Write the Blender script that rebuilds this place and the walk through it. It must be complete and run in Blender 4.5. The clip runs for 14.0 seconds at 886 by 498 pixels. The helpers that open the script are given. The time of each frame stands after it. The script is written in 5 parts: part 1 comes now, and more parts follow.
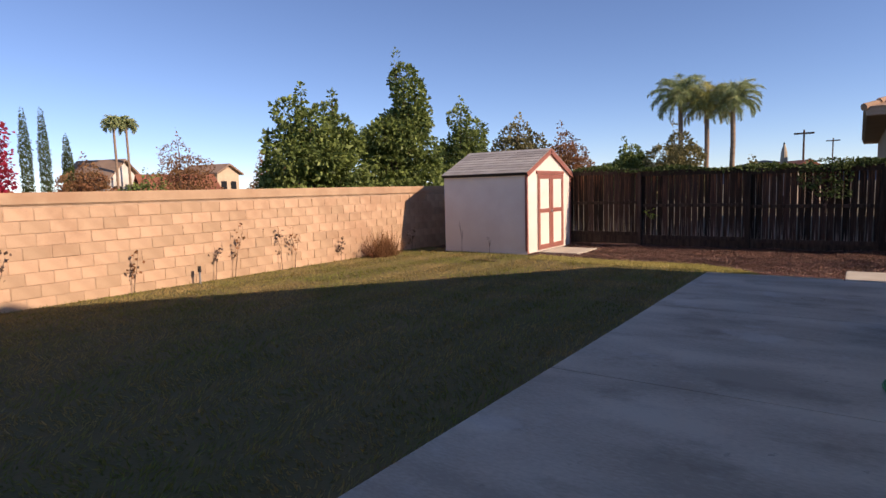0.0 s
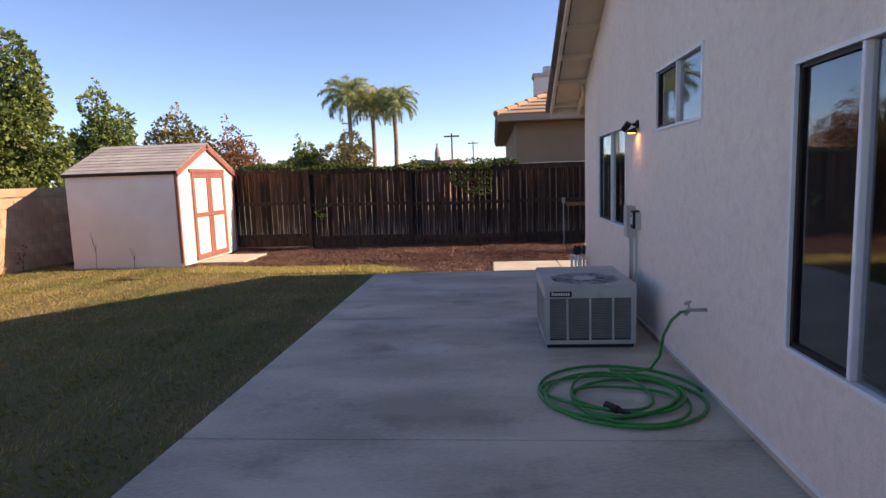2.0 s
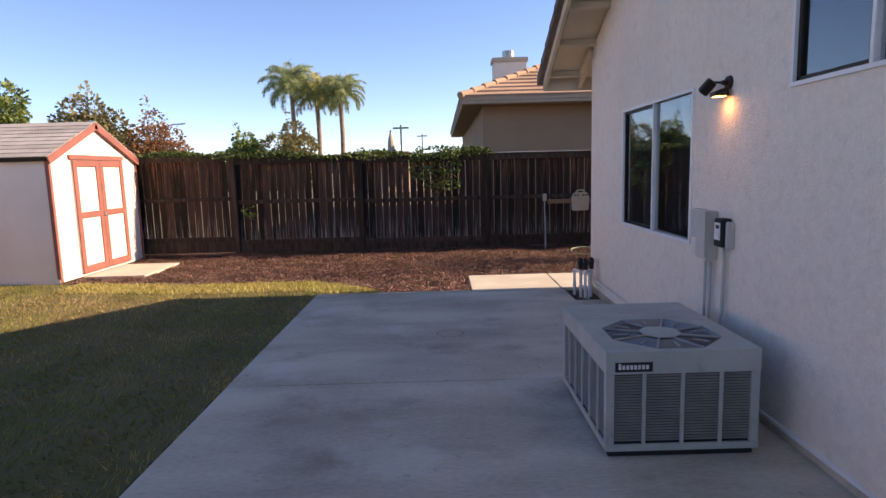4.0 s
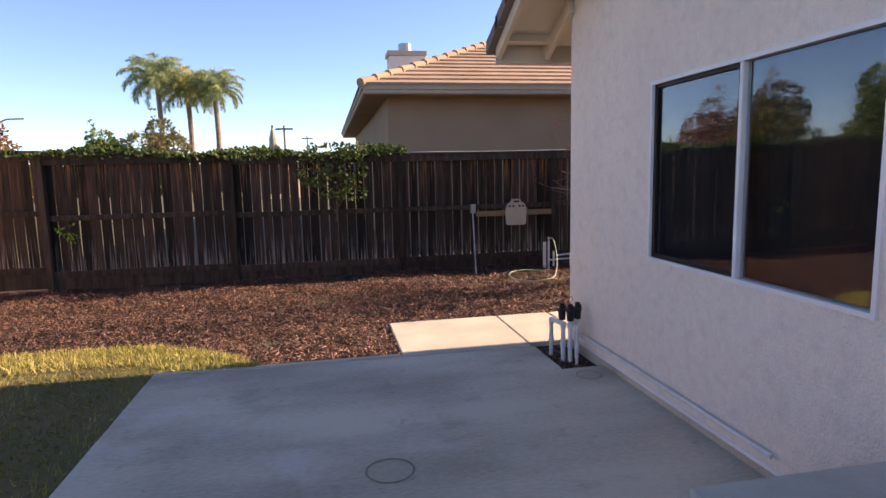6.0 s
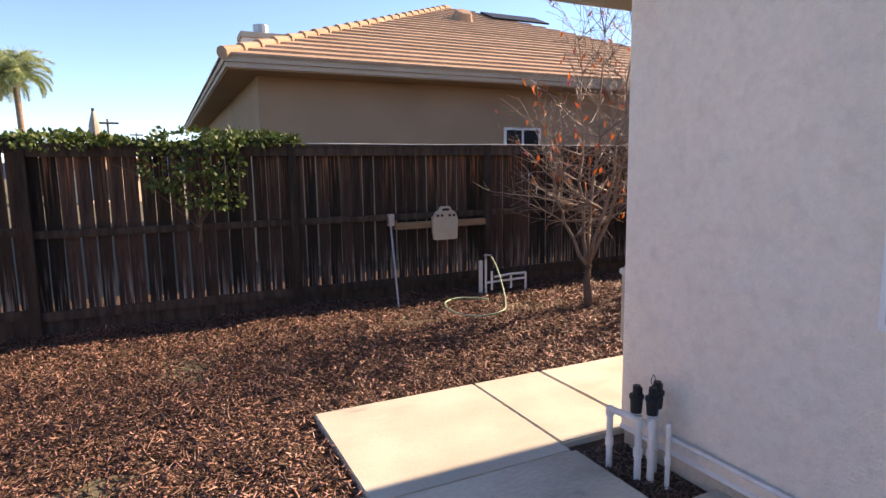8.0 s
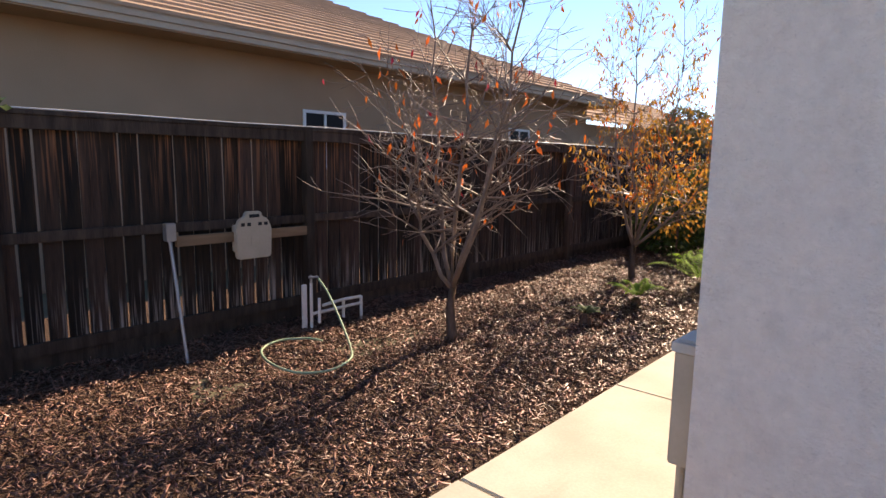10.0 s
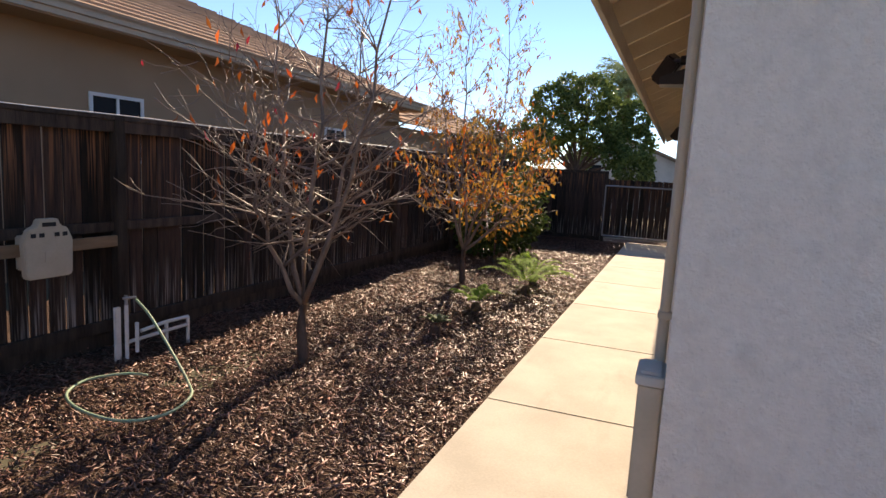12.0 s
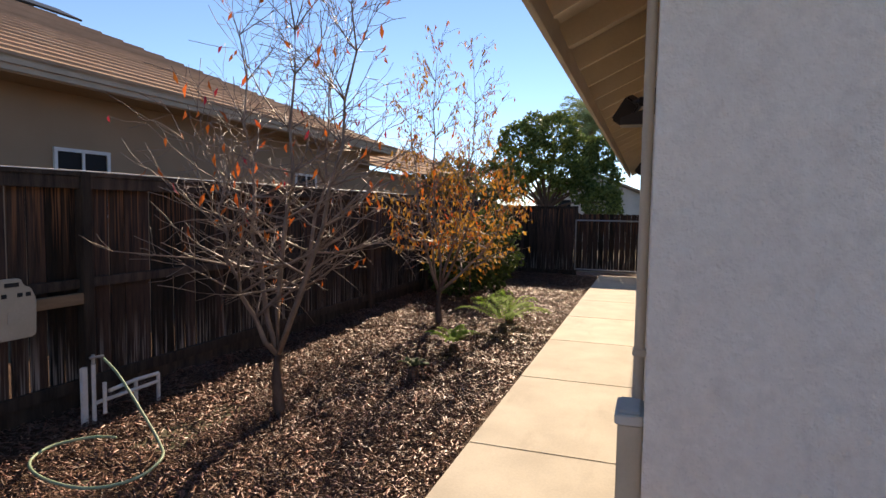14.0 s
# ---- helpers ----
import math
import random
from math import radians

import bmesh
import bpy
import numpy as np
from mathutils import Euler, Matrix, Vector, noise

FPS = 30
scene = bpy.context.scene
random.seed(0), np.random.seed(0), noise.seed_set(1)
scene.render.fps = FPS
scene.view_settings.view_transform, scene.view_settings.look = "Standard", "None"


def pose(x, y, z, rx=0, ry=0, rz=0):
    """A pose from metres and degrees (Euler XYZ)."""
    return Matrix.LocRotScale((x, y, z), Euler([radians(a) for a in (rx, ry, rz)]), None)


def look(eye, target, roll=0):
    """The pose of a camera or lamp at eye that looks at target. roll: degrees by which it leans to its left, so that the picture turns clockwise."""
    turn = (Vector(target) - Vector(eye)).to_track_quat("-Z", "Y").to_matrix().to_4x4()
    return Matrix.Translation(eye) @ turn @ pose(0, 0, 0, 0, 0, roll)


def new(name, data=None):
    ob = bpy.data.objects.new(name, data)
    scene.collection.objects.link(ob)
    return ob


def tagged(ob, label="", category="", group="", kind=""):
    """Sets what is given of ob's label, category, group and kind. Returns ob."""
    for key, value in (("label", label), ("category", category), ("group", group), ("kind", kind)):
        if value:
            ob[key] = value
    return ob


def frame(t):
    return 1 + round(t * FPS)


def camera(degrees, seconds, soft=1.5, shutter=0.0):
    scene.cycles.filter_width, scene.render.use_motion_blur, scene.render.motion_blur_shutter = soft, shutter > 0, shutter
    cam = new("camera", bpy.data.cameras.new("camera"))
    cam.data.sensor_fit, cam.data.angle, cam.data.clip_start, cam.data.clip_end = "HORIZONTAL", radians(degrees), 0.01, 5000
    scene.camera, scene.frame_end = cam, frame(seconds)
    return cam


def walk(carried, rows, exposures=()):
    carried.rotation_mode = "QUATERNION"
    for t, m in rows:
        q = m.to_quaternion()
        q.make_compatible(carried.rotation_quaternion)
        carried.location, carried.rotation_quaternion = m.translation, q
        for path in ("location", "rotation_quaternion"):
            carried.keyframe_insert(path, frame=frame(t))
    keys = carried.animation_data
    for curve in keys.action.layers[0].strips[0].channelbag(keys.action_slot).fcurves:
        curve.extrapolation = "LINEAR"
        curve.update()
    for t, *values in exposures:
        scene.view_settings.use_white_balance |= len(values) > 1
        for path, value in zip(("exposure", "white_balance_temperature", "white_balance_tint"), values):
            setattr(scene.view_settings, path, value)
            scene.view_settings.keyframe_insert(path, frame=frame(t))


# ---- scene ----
cam = camera(74.0, 14.0)
PATH = [
    (0, (0.27, 0.561, 1.654), (-0.88, 2.185, 1.454), -1.5),
    (0.5, (0.232, 0.57, 1.706), (-0.568, 2.393, 1.519), -0.3),
    (1, (0.301, 0.84, 1.702), (-0.231, 2.758, 1.51), -0.5),
    (1.5, (0.286, 1.238, 1.696), (-0.066, 3.195, 1.487), -0.8),
    (2, (0.167, 1.79, 1.702), (-0.008, 3.768, 1.46), -2.0),
    (2.2, (0.155, 2.052, 1.677), (0.032, 4.031, 1.415), -2.3),
    (4.3, (-0.287, 4.676, 1.657), (-0.236, 6.657, 1.387), -1.5),
    (4.5, (-0.292, 4.938, 1.653), (-0.192, 6.913, 1.359), -1.6),
    (5, (-0.374, 5.644, 1.645), (-0.164, 7.615, 1.377), -1.8),
    (5.5, (-0.453, 6.34, 1.638), (-0.115, 8.292, 1.363), -1.3),
    (6, (-0.476, 7.004, 1.668), (-0.098, 8.95, 1.405), -1.3),
    (6.5, (-0.604, 7.655, 1.683), (-0.187, 9.595, 1.435), -1.4),
    (7, (-0.661, 8.302, 1.664), (-0.155, 10.221, 1.414), -1.3),
    (7.5, (-0.737, 8.936, 1.647), (-0.069, 10.804, 1.398), -1.2),
    (8, (-0.706, 9.528, 1.642), (0.147, 11.317, 1.377), -0.9),
    (8.2, (-0.719, 9.701, 1.666), (0.192, 11.462, 1.405), -0.8),
    (10.3, (-0.188, 11.756, 1.641), (1.375, 12.974, 1.371), 1.2),
    (10.5, (-0.177, 11.861, 1.64), (1.438, 13.014, 1.389), 1.3),
    (11, (-0.228, 12.054, 1.679), (1.509, 13.012, 1.419), 1.3),
    (11.5, (-0.263, 12.145, 1.694), (1.542, 12.96, 1.417), 2.6),
    (12, (-0.245, 12.184, 1.693), (1.596, 12.914, 1.42), 3.1),
    (12.5, (-0.236, 12.197, 1.695), (1.622, 12.891, 1.436), 2.3),
    (13, (-0.248, 12.191, 1.705), (1.618, 12.868, 1.464), 1.6),
    (13.5, (-0.266, 12.181, 1.726), (1.611, 12.841, 1.528), 1.4),
    (14, (-0.25, 12.177, 1.723), (1.633, 12.836, 1.585), 0.9),
]
EXPOSURES = [(0.0, 0.2, 7300, 25), (1.5, 0.72, 7800, 25), (5.0, 1.0, 7900, 24), (8.0, 1.33, 8100, 21), (11.0, 1.02, 7700, 16), (14.0, 0.68, 7800, 15)]
walk(cam, [(t, look(eye, target, roll)) for t, eye, target, roll in PATH], EXPOSURES)

# ---- light ----
SUN = Vector((1.75, 0.205, 1.0)).normalized()
world = bpy.data.worlds.new("sky")
scene.world = world
world.use_nodes = True
wn = world.node_tree.nodes
sky = wn.new("ShaderNodeTexSky")
sky.sky_type = "NISHITA"
sky.sun_disc = False
sky.sun_elevation = math.asin(SUN.z)
sky.sun_rotation = math.atan2(SUN.x, SUN.y)
sky.air_density, sky.dust_density, sky.ozone_density = 0.78, 0.0, 6.0
sky.altitude = 500
world.node_tree.links.new(sky.outputs[0], wn["Background"].inputs[0])
wn["Background"].inputs[1].default_value = 0.14
sun = new("sun", bpy.data.lights.new("sun", "SUN"))
sun.data.energy, sun.data.angle, sun.data.color = 5.0, radians(0.55), (1.0, 0.87, 0.70)
sun.matrix_world = look(SUN * 30, (0, 0, 0))

# ---- materials ----


def mat(name, col, col2=None, rough=0.8, scale=6.0, fine=60.0, bump=0.2, depth=0.004, metal=0.0, per="", spread=0.25, stretch=(1, 1, 1), mix=0.5, spec=0.22, trans=0.0):
    """Two scales of colour noise, fine relief, and an optional change from piece to piece."""
    m = bpy.data.materials.new(name)
    m.use_nodes = True
    nt = m.node_tree
    n, l = nt.nodes, nt.links
    b = n["Principled BSDF"]
    b.inputs["Roughness"].default_value = rough
    b.inputs["Metallic"].default_value = metal
    b.inputs["Specular IOR Level"].default_value = spec
    tc = n.new("ShaderNodeTexCoord")
    mp = n.new("ShaderNodeMapping")
    mp.inputs["Scale"].default_value = stretch
    l.new(tc.outputs["Object"], mp.inputs[0])
    n1, n2 = n.new("ShaderNodeTexNoise"), n.new("ShaderNodeTexNoise")
    n1.inputs["Scale"].default_value, n1.inputs["Detail"].default_value = scale, 6
    n2.inputs["Scale"].default_value, n2.inputs["Detail"].default_value = fine, 4
    l.new(mp.outputs[0], n1.inputs["Vector"])
    l.new(mp.outputs[0], n2.inputs["Vector"])
    if col2 is None:
        col2 = tuple(c * 0.72 for c in col)
    ramp = n.new("ShaderNodeValToRGB")
    ramp.color_ramp.elements[0].position, ramp.color_ramp.elements[1].position = 0.5 - mix * 0.4, 0.5 + mix * 0.4
    ramp.color_ramp.elements[0].color, ramp.color_ramp.elements[1].color = (*col2, 1), (*col, 1)
    add = n.new("ShaderNodeMath")
    add.operation = "MULTIPLY_ADD"
    add.inputs[1].default_value = 0.35
    l.new(n2.outputs[0], add.inputs[0])
    sub = n.new("ShaderNodeMath")
    sub.operation = "SUBTRACT"
    sub.inputs[1].default_value = 0.175
    l.new(n1.outputs[0], sub.inputs[0])
    l.new(sub.outputs[0], add.inputs[2])
    l.new(add.outputs[0], ramp.inputs[0])
    out = ramp.outputs[0]
    if per:
        src = n.new("ShaderNodeObjectInfo" if per == "object" else "ShaderNodeNewGeometry").outputs["Random" if per == "object" else "Random Per Island"]
        hsv = n.new("ShaderNodeHueSaturation")
        mr = n.new("ShaderNodeMapRange")
        mr.inputs["To Min"].default_value, mr.inputs["To Max"].default_value = 1 - spread, 1 + spread
        l.new(src, mr.inputs[0])
        l.new(mr.outputs[0], hsv.inputs["Value"])
        mh = n.new("ShaderNodeMapRange")
        mh.inputs["To Min"].default_value, mh.inputs["To Max"].default_value = 0.5 + spread * 0.02, 0.5 - spread * 0.02
        l.new(src, mh.inputs[0])
        l.new(mh.outputs[0], hsv.inputs["Hue"])
        l.new(out, hsv.inputs["Color"])
        out = hsv.outputs[0]
    l.new(out, b.inputs["Base Color"])
    if bump:
        bp = n.new("ShaderNodeBump")
        bp.inputs["Strength"].default_value, bp.inputs["Distance"].default_value = bump, depth
        l.new(n2.outputs[0], bp.inputs["Height"])
        l.new(bp.outputs[0], b.inputs["Normal"])
    if trans:
        tr = n.new("ShaderNodeBsdfTranslucent")
        l.new(out, tr.inputs[0])
        ms = n.new("ShaderNodeMixShader")
        ms.inputs[0].default_value = trans
        l.new(b.outputs[0], ms.inputs[1])
        l.new(tr.outputs[0], ms.inputs[2])
        l.new(ms.outputs[0], n["Material Output"].inputs[0])
    return m


STUCCO = mat("stucco", (0.86, 0.765, 0.66), (0.75, 0.66, 0.56), 0.9, 26, 70, 1.0, 0.012, mix=0.8)
TAN_STUCCO = mat("tan_stucco", (0.40, 0.275, 0.175), (0.345, 0.235, 0.15), 0.9, 1.0, 70, 0.5, 0.006)
CONCRETE = mat("patio_concrete", (0.61, 0.54, 0.43), (0.40, 0.345, 0.27), 0.75, 0.9, 30, 0.3, 0.003, mix=0.36, stretch=(0.7, 1.6, 1))
PALE_CONCRETE = mat("path_concrete", (0.58, 0.53, 0.43), (0.45, 0.405, 0.325), 0.8, 2.0, 60, 0.3, 0.003, per="object", spread=0.07)
BLOCK = mat("block", (0.56, 0.385, 0.25), (0.46, 0.305, 0.195), 0.92, 3.0, 80, 0.6, 0.005, per="object", spread=0.14)
MORTAR = mat("mortar", (0.50, 0.355, 0.245), None, 0.95, 5, 60, 0.5, 0.004)
GRASS_GROUND = mat("lawn_soil", (0.11, 0.105, 0.04), (0.17, 0.125, 0.06), 0.95, 0.9, 35, 0.8, 0.02)
BLADE = mat("grass_blade", (0.19, 0.205, 0.05), (0.36, 0.27, 0.11), 0.75, 0.8, 5, 0, 0, per="island", spread=0.22, mix=0.32, trans=0.3)
DRY_BLADE = mat("dry_grass_blade", (0.55, 0.46, 0.17), (0.38, 0.36, 0.11), 0.75, 0.9, 8, 0, 0, per="island", spread=0.3, trans=0.3)
SOIL = mat("mulch_soil", (0.075, 0.045, 0.032), (0.12, 0.07, 0.045), 0.95, 5, 60, 1.0, 0.03)
CHIP = mat("bark_chip", (0.27, 0.15, 0.11), (0.145, 0.078, 0.06), 0.42, 3, 30, 0.4, 0.003, per="island", spread=0.55, spec=0.38)
FENCE = mat("fence_wood", (0.07, 0.041, 0.027), (0.014, 0.010, 0.008), 0.75, 1.7, 14, 0.6, 0.005, per="object", spread=0.65, stretch=(9, 9, 0.7), mix=0.5)


def weathering(m, low, high, z_low, z_high):
    """Bleached streaks at the foot of the boards and raw orange streaks at their tops, in the wood itself."""
    n, l = m.node_tree.nodes, m.node_tree.links
    b = n["Principled BSDF"]
    src = b.inputs["Base Color"].links[0].from_socket
    tc = n.new("ShaderNodeTexCoord")
    info = n.new("ShaderNodeObjectInfo")
    sep = n.new("ShaderNodeSeparateXYZ")
    l.new(tc.outputs["Object"], sep.inputs[0])
    nz = n.new("ShaderNodeTexNoise")
    nz.noise_dimensions = "4D"
    mp = n.new("ShaderNodeMapping")
    mp.inputs["Scale"].default_value = (11, 11, 0.3)
    l.new(tc.outputs["Object"], mp.inputs[0])
    l.new(mp.outputs[0], nz.inputs["Vector"])
    mu = n.new("ShaderNodeMath")
    mu.operation = "MULTIPLY"
    mu.inputs[1].default_value = 40.0
    l.new(info.outputs["Random"], mu.inputs[0])
    l.new(mu.outputs[0], nz.inputs["W"])
    for col, a, c in ((low, z_low, 0.02), (high, z_high, 1.64)):
        mr = n.new("ShaderNodeMapRange")
        mr.inputs["From Min"].default_value, mr.inputs["From Max"].default_value = a, c
        l.new(sep.outputs["Z"], mr.inputs[0])
        ml = n.new("ShaderNodeMath")
        ml.operation = "MULTIPLY"
        l.new(mr.outputs[0], ml.inputs[0])
        cr = n.new("ShaderNodeMapRange")
        cr.inputs["From Min"].default_value, cr.inputs["From Max"].default_value = 0.52, 0.68
        l.new(nz.outputs[0], cr.inputs[0])
        l.new(cr.outputs[0], ml.inputs[1])
        mx = n.new("ShaderNodeMixRGB")
        mx.inputs[2].default_value = (*col, 1)
        l.new(ml.outputs[0], mx.inputs[0])
        l.new(src, mx.inputs[1])
        src = mx.outputs[0]
    l.new(src, b.inputs["Base Color"])


weathering(FENCE, (0.37, 0.32, 0.28), (0.30, 0.13, 0.062), 0.55, 0.95)
POST = mat("post_wood", (0.085, 0.06, 0.044), (0.03, 0.021, 0.016), 0.85, 3, 25, 0.5, 0.004, per="object", spread=0.3, stretch=(5, 5, 0.6))
SHED_WHITE = mat("shed_paint", (0.80, 0.74, 0.66), (0.72, 0.65, 0.57), 0.7, 1.5, 40, 0.25, 0.003)
SHED_TRIM = mat("red_trim", (0.33, 0.13, 0.10), (0.26, 0.10, 0.08), 0.65, 4, 40, 0.2, 0.002)
SHINGLE = mat("shingle", (0.42, 0.395, 0.36), (0.31, 0.29, 0.265), 0.95, 3, 120, 0.6, 0.003, per="object", spread=0.15)
TILE = mat("roof_tile", (0.47, 0.32, 0.215), (0.37, 0.245, 0.16), 0.95, 2, 30, 0.4, 0.004, per="object", spread=0.12, spec=0.04)
DARK_TILE = mat("dark_roof_tile", (0.16, 0.13, 0.115), (0.10, 0.085, 0.075), 0.85, 4, 40, 0.4, 0.004, per="object", spread=0.25)
EAVE = mat("eave_paint", (0.62, 0.53, 0.40), (0.54, 0.45, 0.335), 0.7, 3, 50, 0.2, 0.002)
FASCIA = mat("fascia_paint", (0.53, 0.43, 0.32), (0.45, 0.36, 0.265), 0.7, 3, 50, 0.2, 0.002)
WHITE = mat("white_frame", (0.78, 0.78, 0.76), (0.70, 0.70, 0.68), 0.45, 5, 40, 0.05, 0.001)
PVC = mat("white_pipe", (0.74, 0.73, 0.70), (0.60, 0.58, 0.54), 0.45, 10, 60, 0.05, 0.001)
BLACK = mat("black_plastic", (0.02, 0.02, 0.021), (0.03, 0.03, 0.03), 0.5, 10, 60, 0.1, 0.001)
BRONZE = mat("dark_bronze", (0.045, 0.033, 0.027), (0.03, 0.023, 0.02), 0.45, 10, 60, 0.2, 0.001, metal=0.4)
AC_PAINT = mat("grey_enamel", (0.43, 0.46, 0.42), (0.34, 0.365, 0.335), 0.5, 4, 60, 0.15, 0.002)
AC_LOUVRE = mat("louvre_enamel", (0.23, 0.245, 0.225), (0.18, 0.19, 0.175), 0.5, 8, 60, 0.1, 0.001)
AC_DARK = mat("dark_coil", (0.030, 0.034, 0.036), (0.02, 0.023, 0.025), 0.5, 30, 90, 0.2, 0.002, metal=0.3)
GREY_BOX = mat("grey_box_paint", (0.52, 0.50, 0.45), (0.45, 0.43, 0.39), 0.5, 5, 50, 0.1, 0.001)
BEIGE = mat("beige_plastic", (0.50, 0.43, 0.33), (0.43, 0.37, 0.28), 0.5, 6, 60, 0.1, 0.001)
GREEN_HOSE = mat("green_hose", (0.012, 0.20, 0.05), (0.03, 0.27, 0.06), 0.35, 12, 60, 0.1, 0.001)
PALE_HOSE = mat("pale_hose", (0.22, 0.36, 0.22), (0.36, 0.42, 0.28), 0.45, 6, 60, 0.1, 0.001)
STEEL = mat("galvanised", (0.42, 0.42, 0.41), (0.33, 0.33, 0.33), 0.45, 8, 60, 0.1, 0.001, metal=0.7)
BARK = mat("bark", (0.17, 0.115, 0.085), (0.09, 0.06, 0.045), 0.9, 9, 60, 0.6, 0.004, stretch=(1, 1, 0.4))
TWIG = mat("twig_bark", (0.27, 0.20, 0.16), (0.16, 0.115, 0.09), 0.5, 9, 60, 0.3, 0.002)
LEAF_DARK = mat("leaf_dark_green", (0.20, 0.255, 0.07), (0.11, 0.155, 0.045), 0.5, 1.2, 20, 0, 0, per="island", spread=0.5, trans=0.25)
LEAF_DEEP = mat("leaf_deep_green", (0.10, 0.14, 0.035), (0.05, 0.08, 0.022), 0.55, 1.2, 20, 0, 0, per="island", spread=0.4, trans=0.2)
LEAF_OLIVE = mat("leaf_olive", (0.24, 0.22, 0.10), (0.16, 0.145, 0.06), 0.6, 1.2, 20, 0, 0, per="island", spread=0.4, trans=0.25)
LEAF_RUST = mat("leaf_rust", (0.30, 0.17, 0.075), (0.22, 0.10, 0.05), 0.7, 1.2, 20, 0, 0, per="island", spread=0.4, trans=0.3)
LEAF_ORANGE = mat("leaf_orange", (0.60, 0.16, 0.03), (0.45, 0.09, 0.02), 0.6, 2, 20, 0, 0, per="island", spread=0.4, trans=0.4)
LEAF_GOLD = mat("leaf_gold", (0.55, 0.32, 0.05), (0.48, 0.20, 0.04), 0.6, 2, 20, 0, 0, per="island", spread=0.4, trans=0.4)
LEAF_RED = mat("leaf_crimson", (0.40, 0.03, 0.05), (0.30, 0.02, 0.04), 0.6, 2, 20, 0, 0, per="island", spread=0.4, trans=0.35)
LEAF_LIME = mat("leaf_bright_green", (0.30, 0.46, 0.06), (0.20, 0.34, 0.045), 0.75, 2, 20, 0, 0, per="island", spread=0.3, trans=0.5, spec=0.08)
PALM_GREEN = mat("palm_leaf", (0.36, 0.41, 0.20), (0.25, 0.31, 0.13), 0.5, 1, 20, 0, 0, per="island", spread=0.35, trans=0.2)
PALM_GOLD = mat("palm_leaf_yellow", (0.50, 0.46, 0.16), (0.36, 0.36, 0.11), 0.5, 1, 20, 0, 0, per="island", spread=0.35, trans=0.2)
PALM_TRUNK = mat("palm_trunk", (0.33, 0.24, 0.17), (0.22, 0.15, 0.10), 0.9, 3, 30, 0.6, 0.01, stretch=(0.4, 0.4, 3))
HILL = mat("far_hill", (0.16, 0.18, 0.22), (0.13, 0.15, 0.19), 1.0, 0.01, 0.05, 0, 0)
FIELD = mat("far_ground", (0.16, 0.13, 0.085), (0.10, 0.10, 0.06), 1.0, 0.2, 4, 0.5, 0.02)
HOUSE_WHITE = mat("far_house_white", (0.72, 0.68, 0.60), None, 0.8, 1, 20, 0, 0)
HOUSE_CREAM = mat("far_house_cream", (0.66, 0.50, 0.34), None, 0.8, 1, 20, 0, 0)
ROOF_RED = mat("far_roof_red", (0.34, 0.13, 0.075), None, 0.8, 1, 20, 0.3, 0.02)
ROOF_BROWN = mat("far_roof_brown", (0.34, 0.235, 0.165), None, 0.8, 1, 20, 0.3, 0.02)
# near-black, so the dimness of the unlit room is put into the colour
ROOM_DARK = mat("painted_room_dark", (0.03, 0.028, 0.026), None, 0.9, 2, 20, 0, 0)
SCREEN = mat("insect_screen", (0.014, 0.015, 0.017), (0.012, 0.013, 0.014), 0.6, 40, 200, 0, 0)
LABEL = mat("label_white", (0.75, 0.75, 0.75), None, 0.4, 20, 60, 0, 0)
RUST = mat("rust_ring", (0.30, 0.235, 0.18), (0.24, 0.19, 0.15), 0.9, 20, 80, 0.2, 0.002)


def stains(m, col, scale, lo, hi, amount, stretch=(1, 1, 1), whole=False):
    """Irregular marks with soft rims laid over a material's colour."""
    n, l = m.node_tree.nodes, m.node_tree.links
    b = n["Principled BSDF"]
    src = b.inputs["Base Color"].links[0].from_socket
    tc = n.new("ShaderNodeTexCoord")
    mp = n.new("ShaderNodeMapping")
    mp.inputs["Scale"].default_value = stretch
    nz = n.new("ShaderNodeTexNoise")
    nz.inputs["Scale"].default_value, nz.inputs["Detail"].default_value, nz.inputs["Roughness"].default_value = scale, 9, 0.62
    l.new(n.new("ShaderNodeNewGeometry").outputs["Position"] if whole else tc.outputs["Object"], mp.inputs[0])
    l.new(mp.outputs[0], nz.inputs["Vector"])
    mr = n.new("ShaderNodeMapRange")
    mr.inputs["From Min"].default_value, mr.inputs["From Max"].default_value, mr.inputs["To Max"].default_value = lo, hi, amount
    l.new(nz.outputs[0], mr.inputs[0])
    mx = n.new("ShaderNodeMixRGB")
    mx.inputs[2].default_value = (*col, 1)
    l.new(mr.outputs[0], mx.inputs[0])
    l.new(src, mx.inputs[1])
    l.new(mx.outputs[0], b.inputs["Base Color"])


stains(CONCRETE, (0.21, 0.165, 0.12), 1.3, 0.55, 0.68, 0.45, (0.9, 1.25, 1))
stains(CONCRETE, (0.66, 0.63, 0.57), 0.9, 0.58, 0.64, 0.35)
stains(CONCRETE, (0.22, 0.20, 0.17), 7.0, 0.64, 0.70, 0.5)
stains(PALE_CONCRETE, (0.36, 0.31, 0.24), 2.2, 0.58, 0.72, 0.4, (0.5, 1.5, 1))
stains(STUCCO, (0.64, 0.57, 0.50), 0.8, 0.52, 0.7, 0.35, (1, 1, 0.6))
stains(STUCCO, (0.62, 0.545, 0.465), 11.0, 0.5, 0.68, 0.4)
stains(STUCCO, (0.50, 0.43, 0.37), 95.0, 0.6, 0.7, 0.35)
stains(BLOCK, (0.36, 0.23, 0.15), 14.0, 0.6, 0.72, 0.4)
stains(BLOCK, (0.36, 0.21, 0.125), 0.55, 0.52, 0.62, 0.5, (1, 1, 1.3), True)
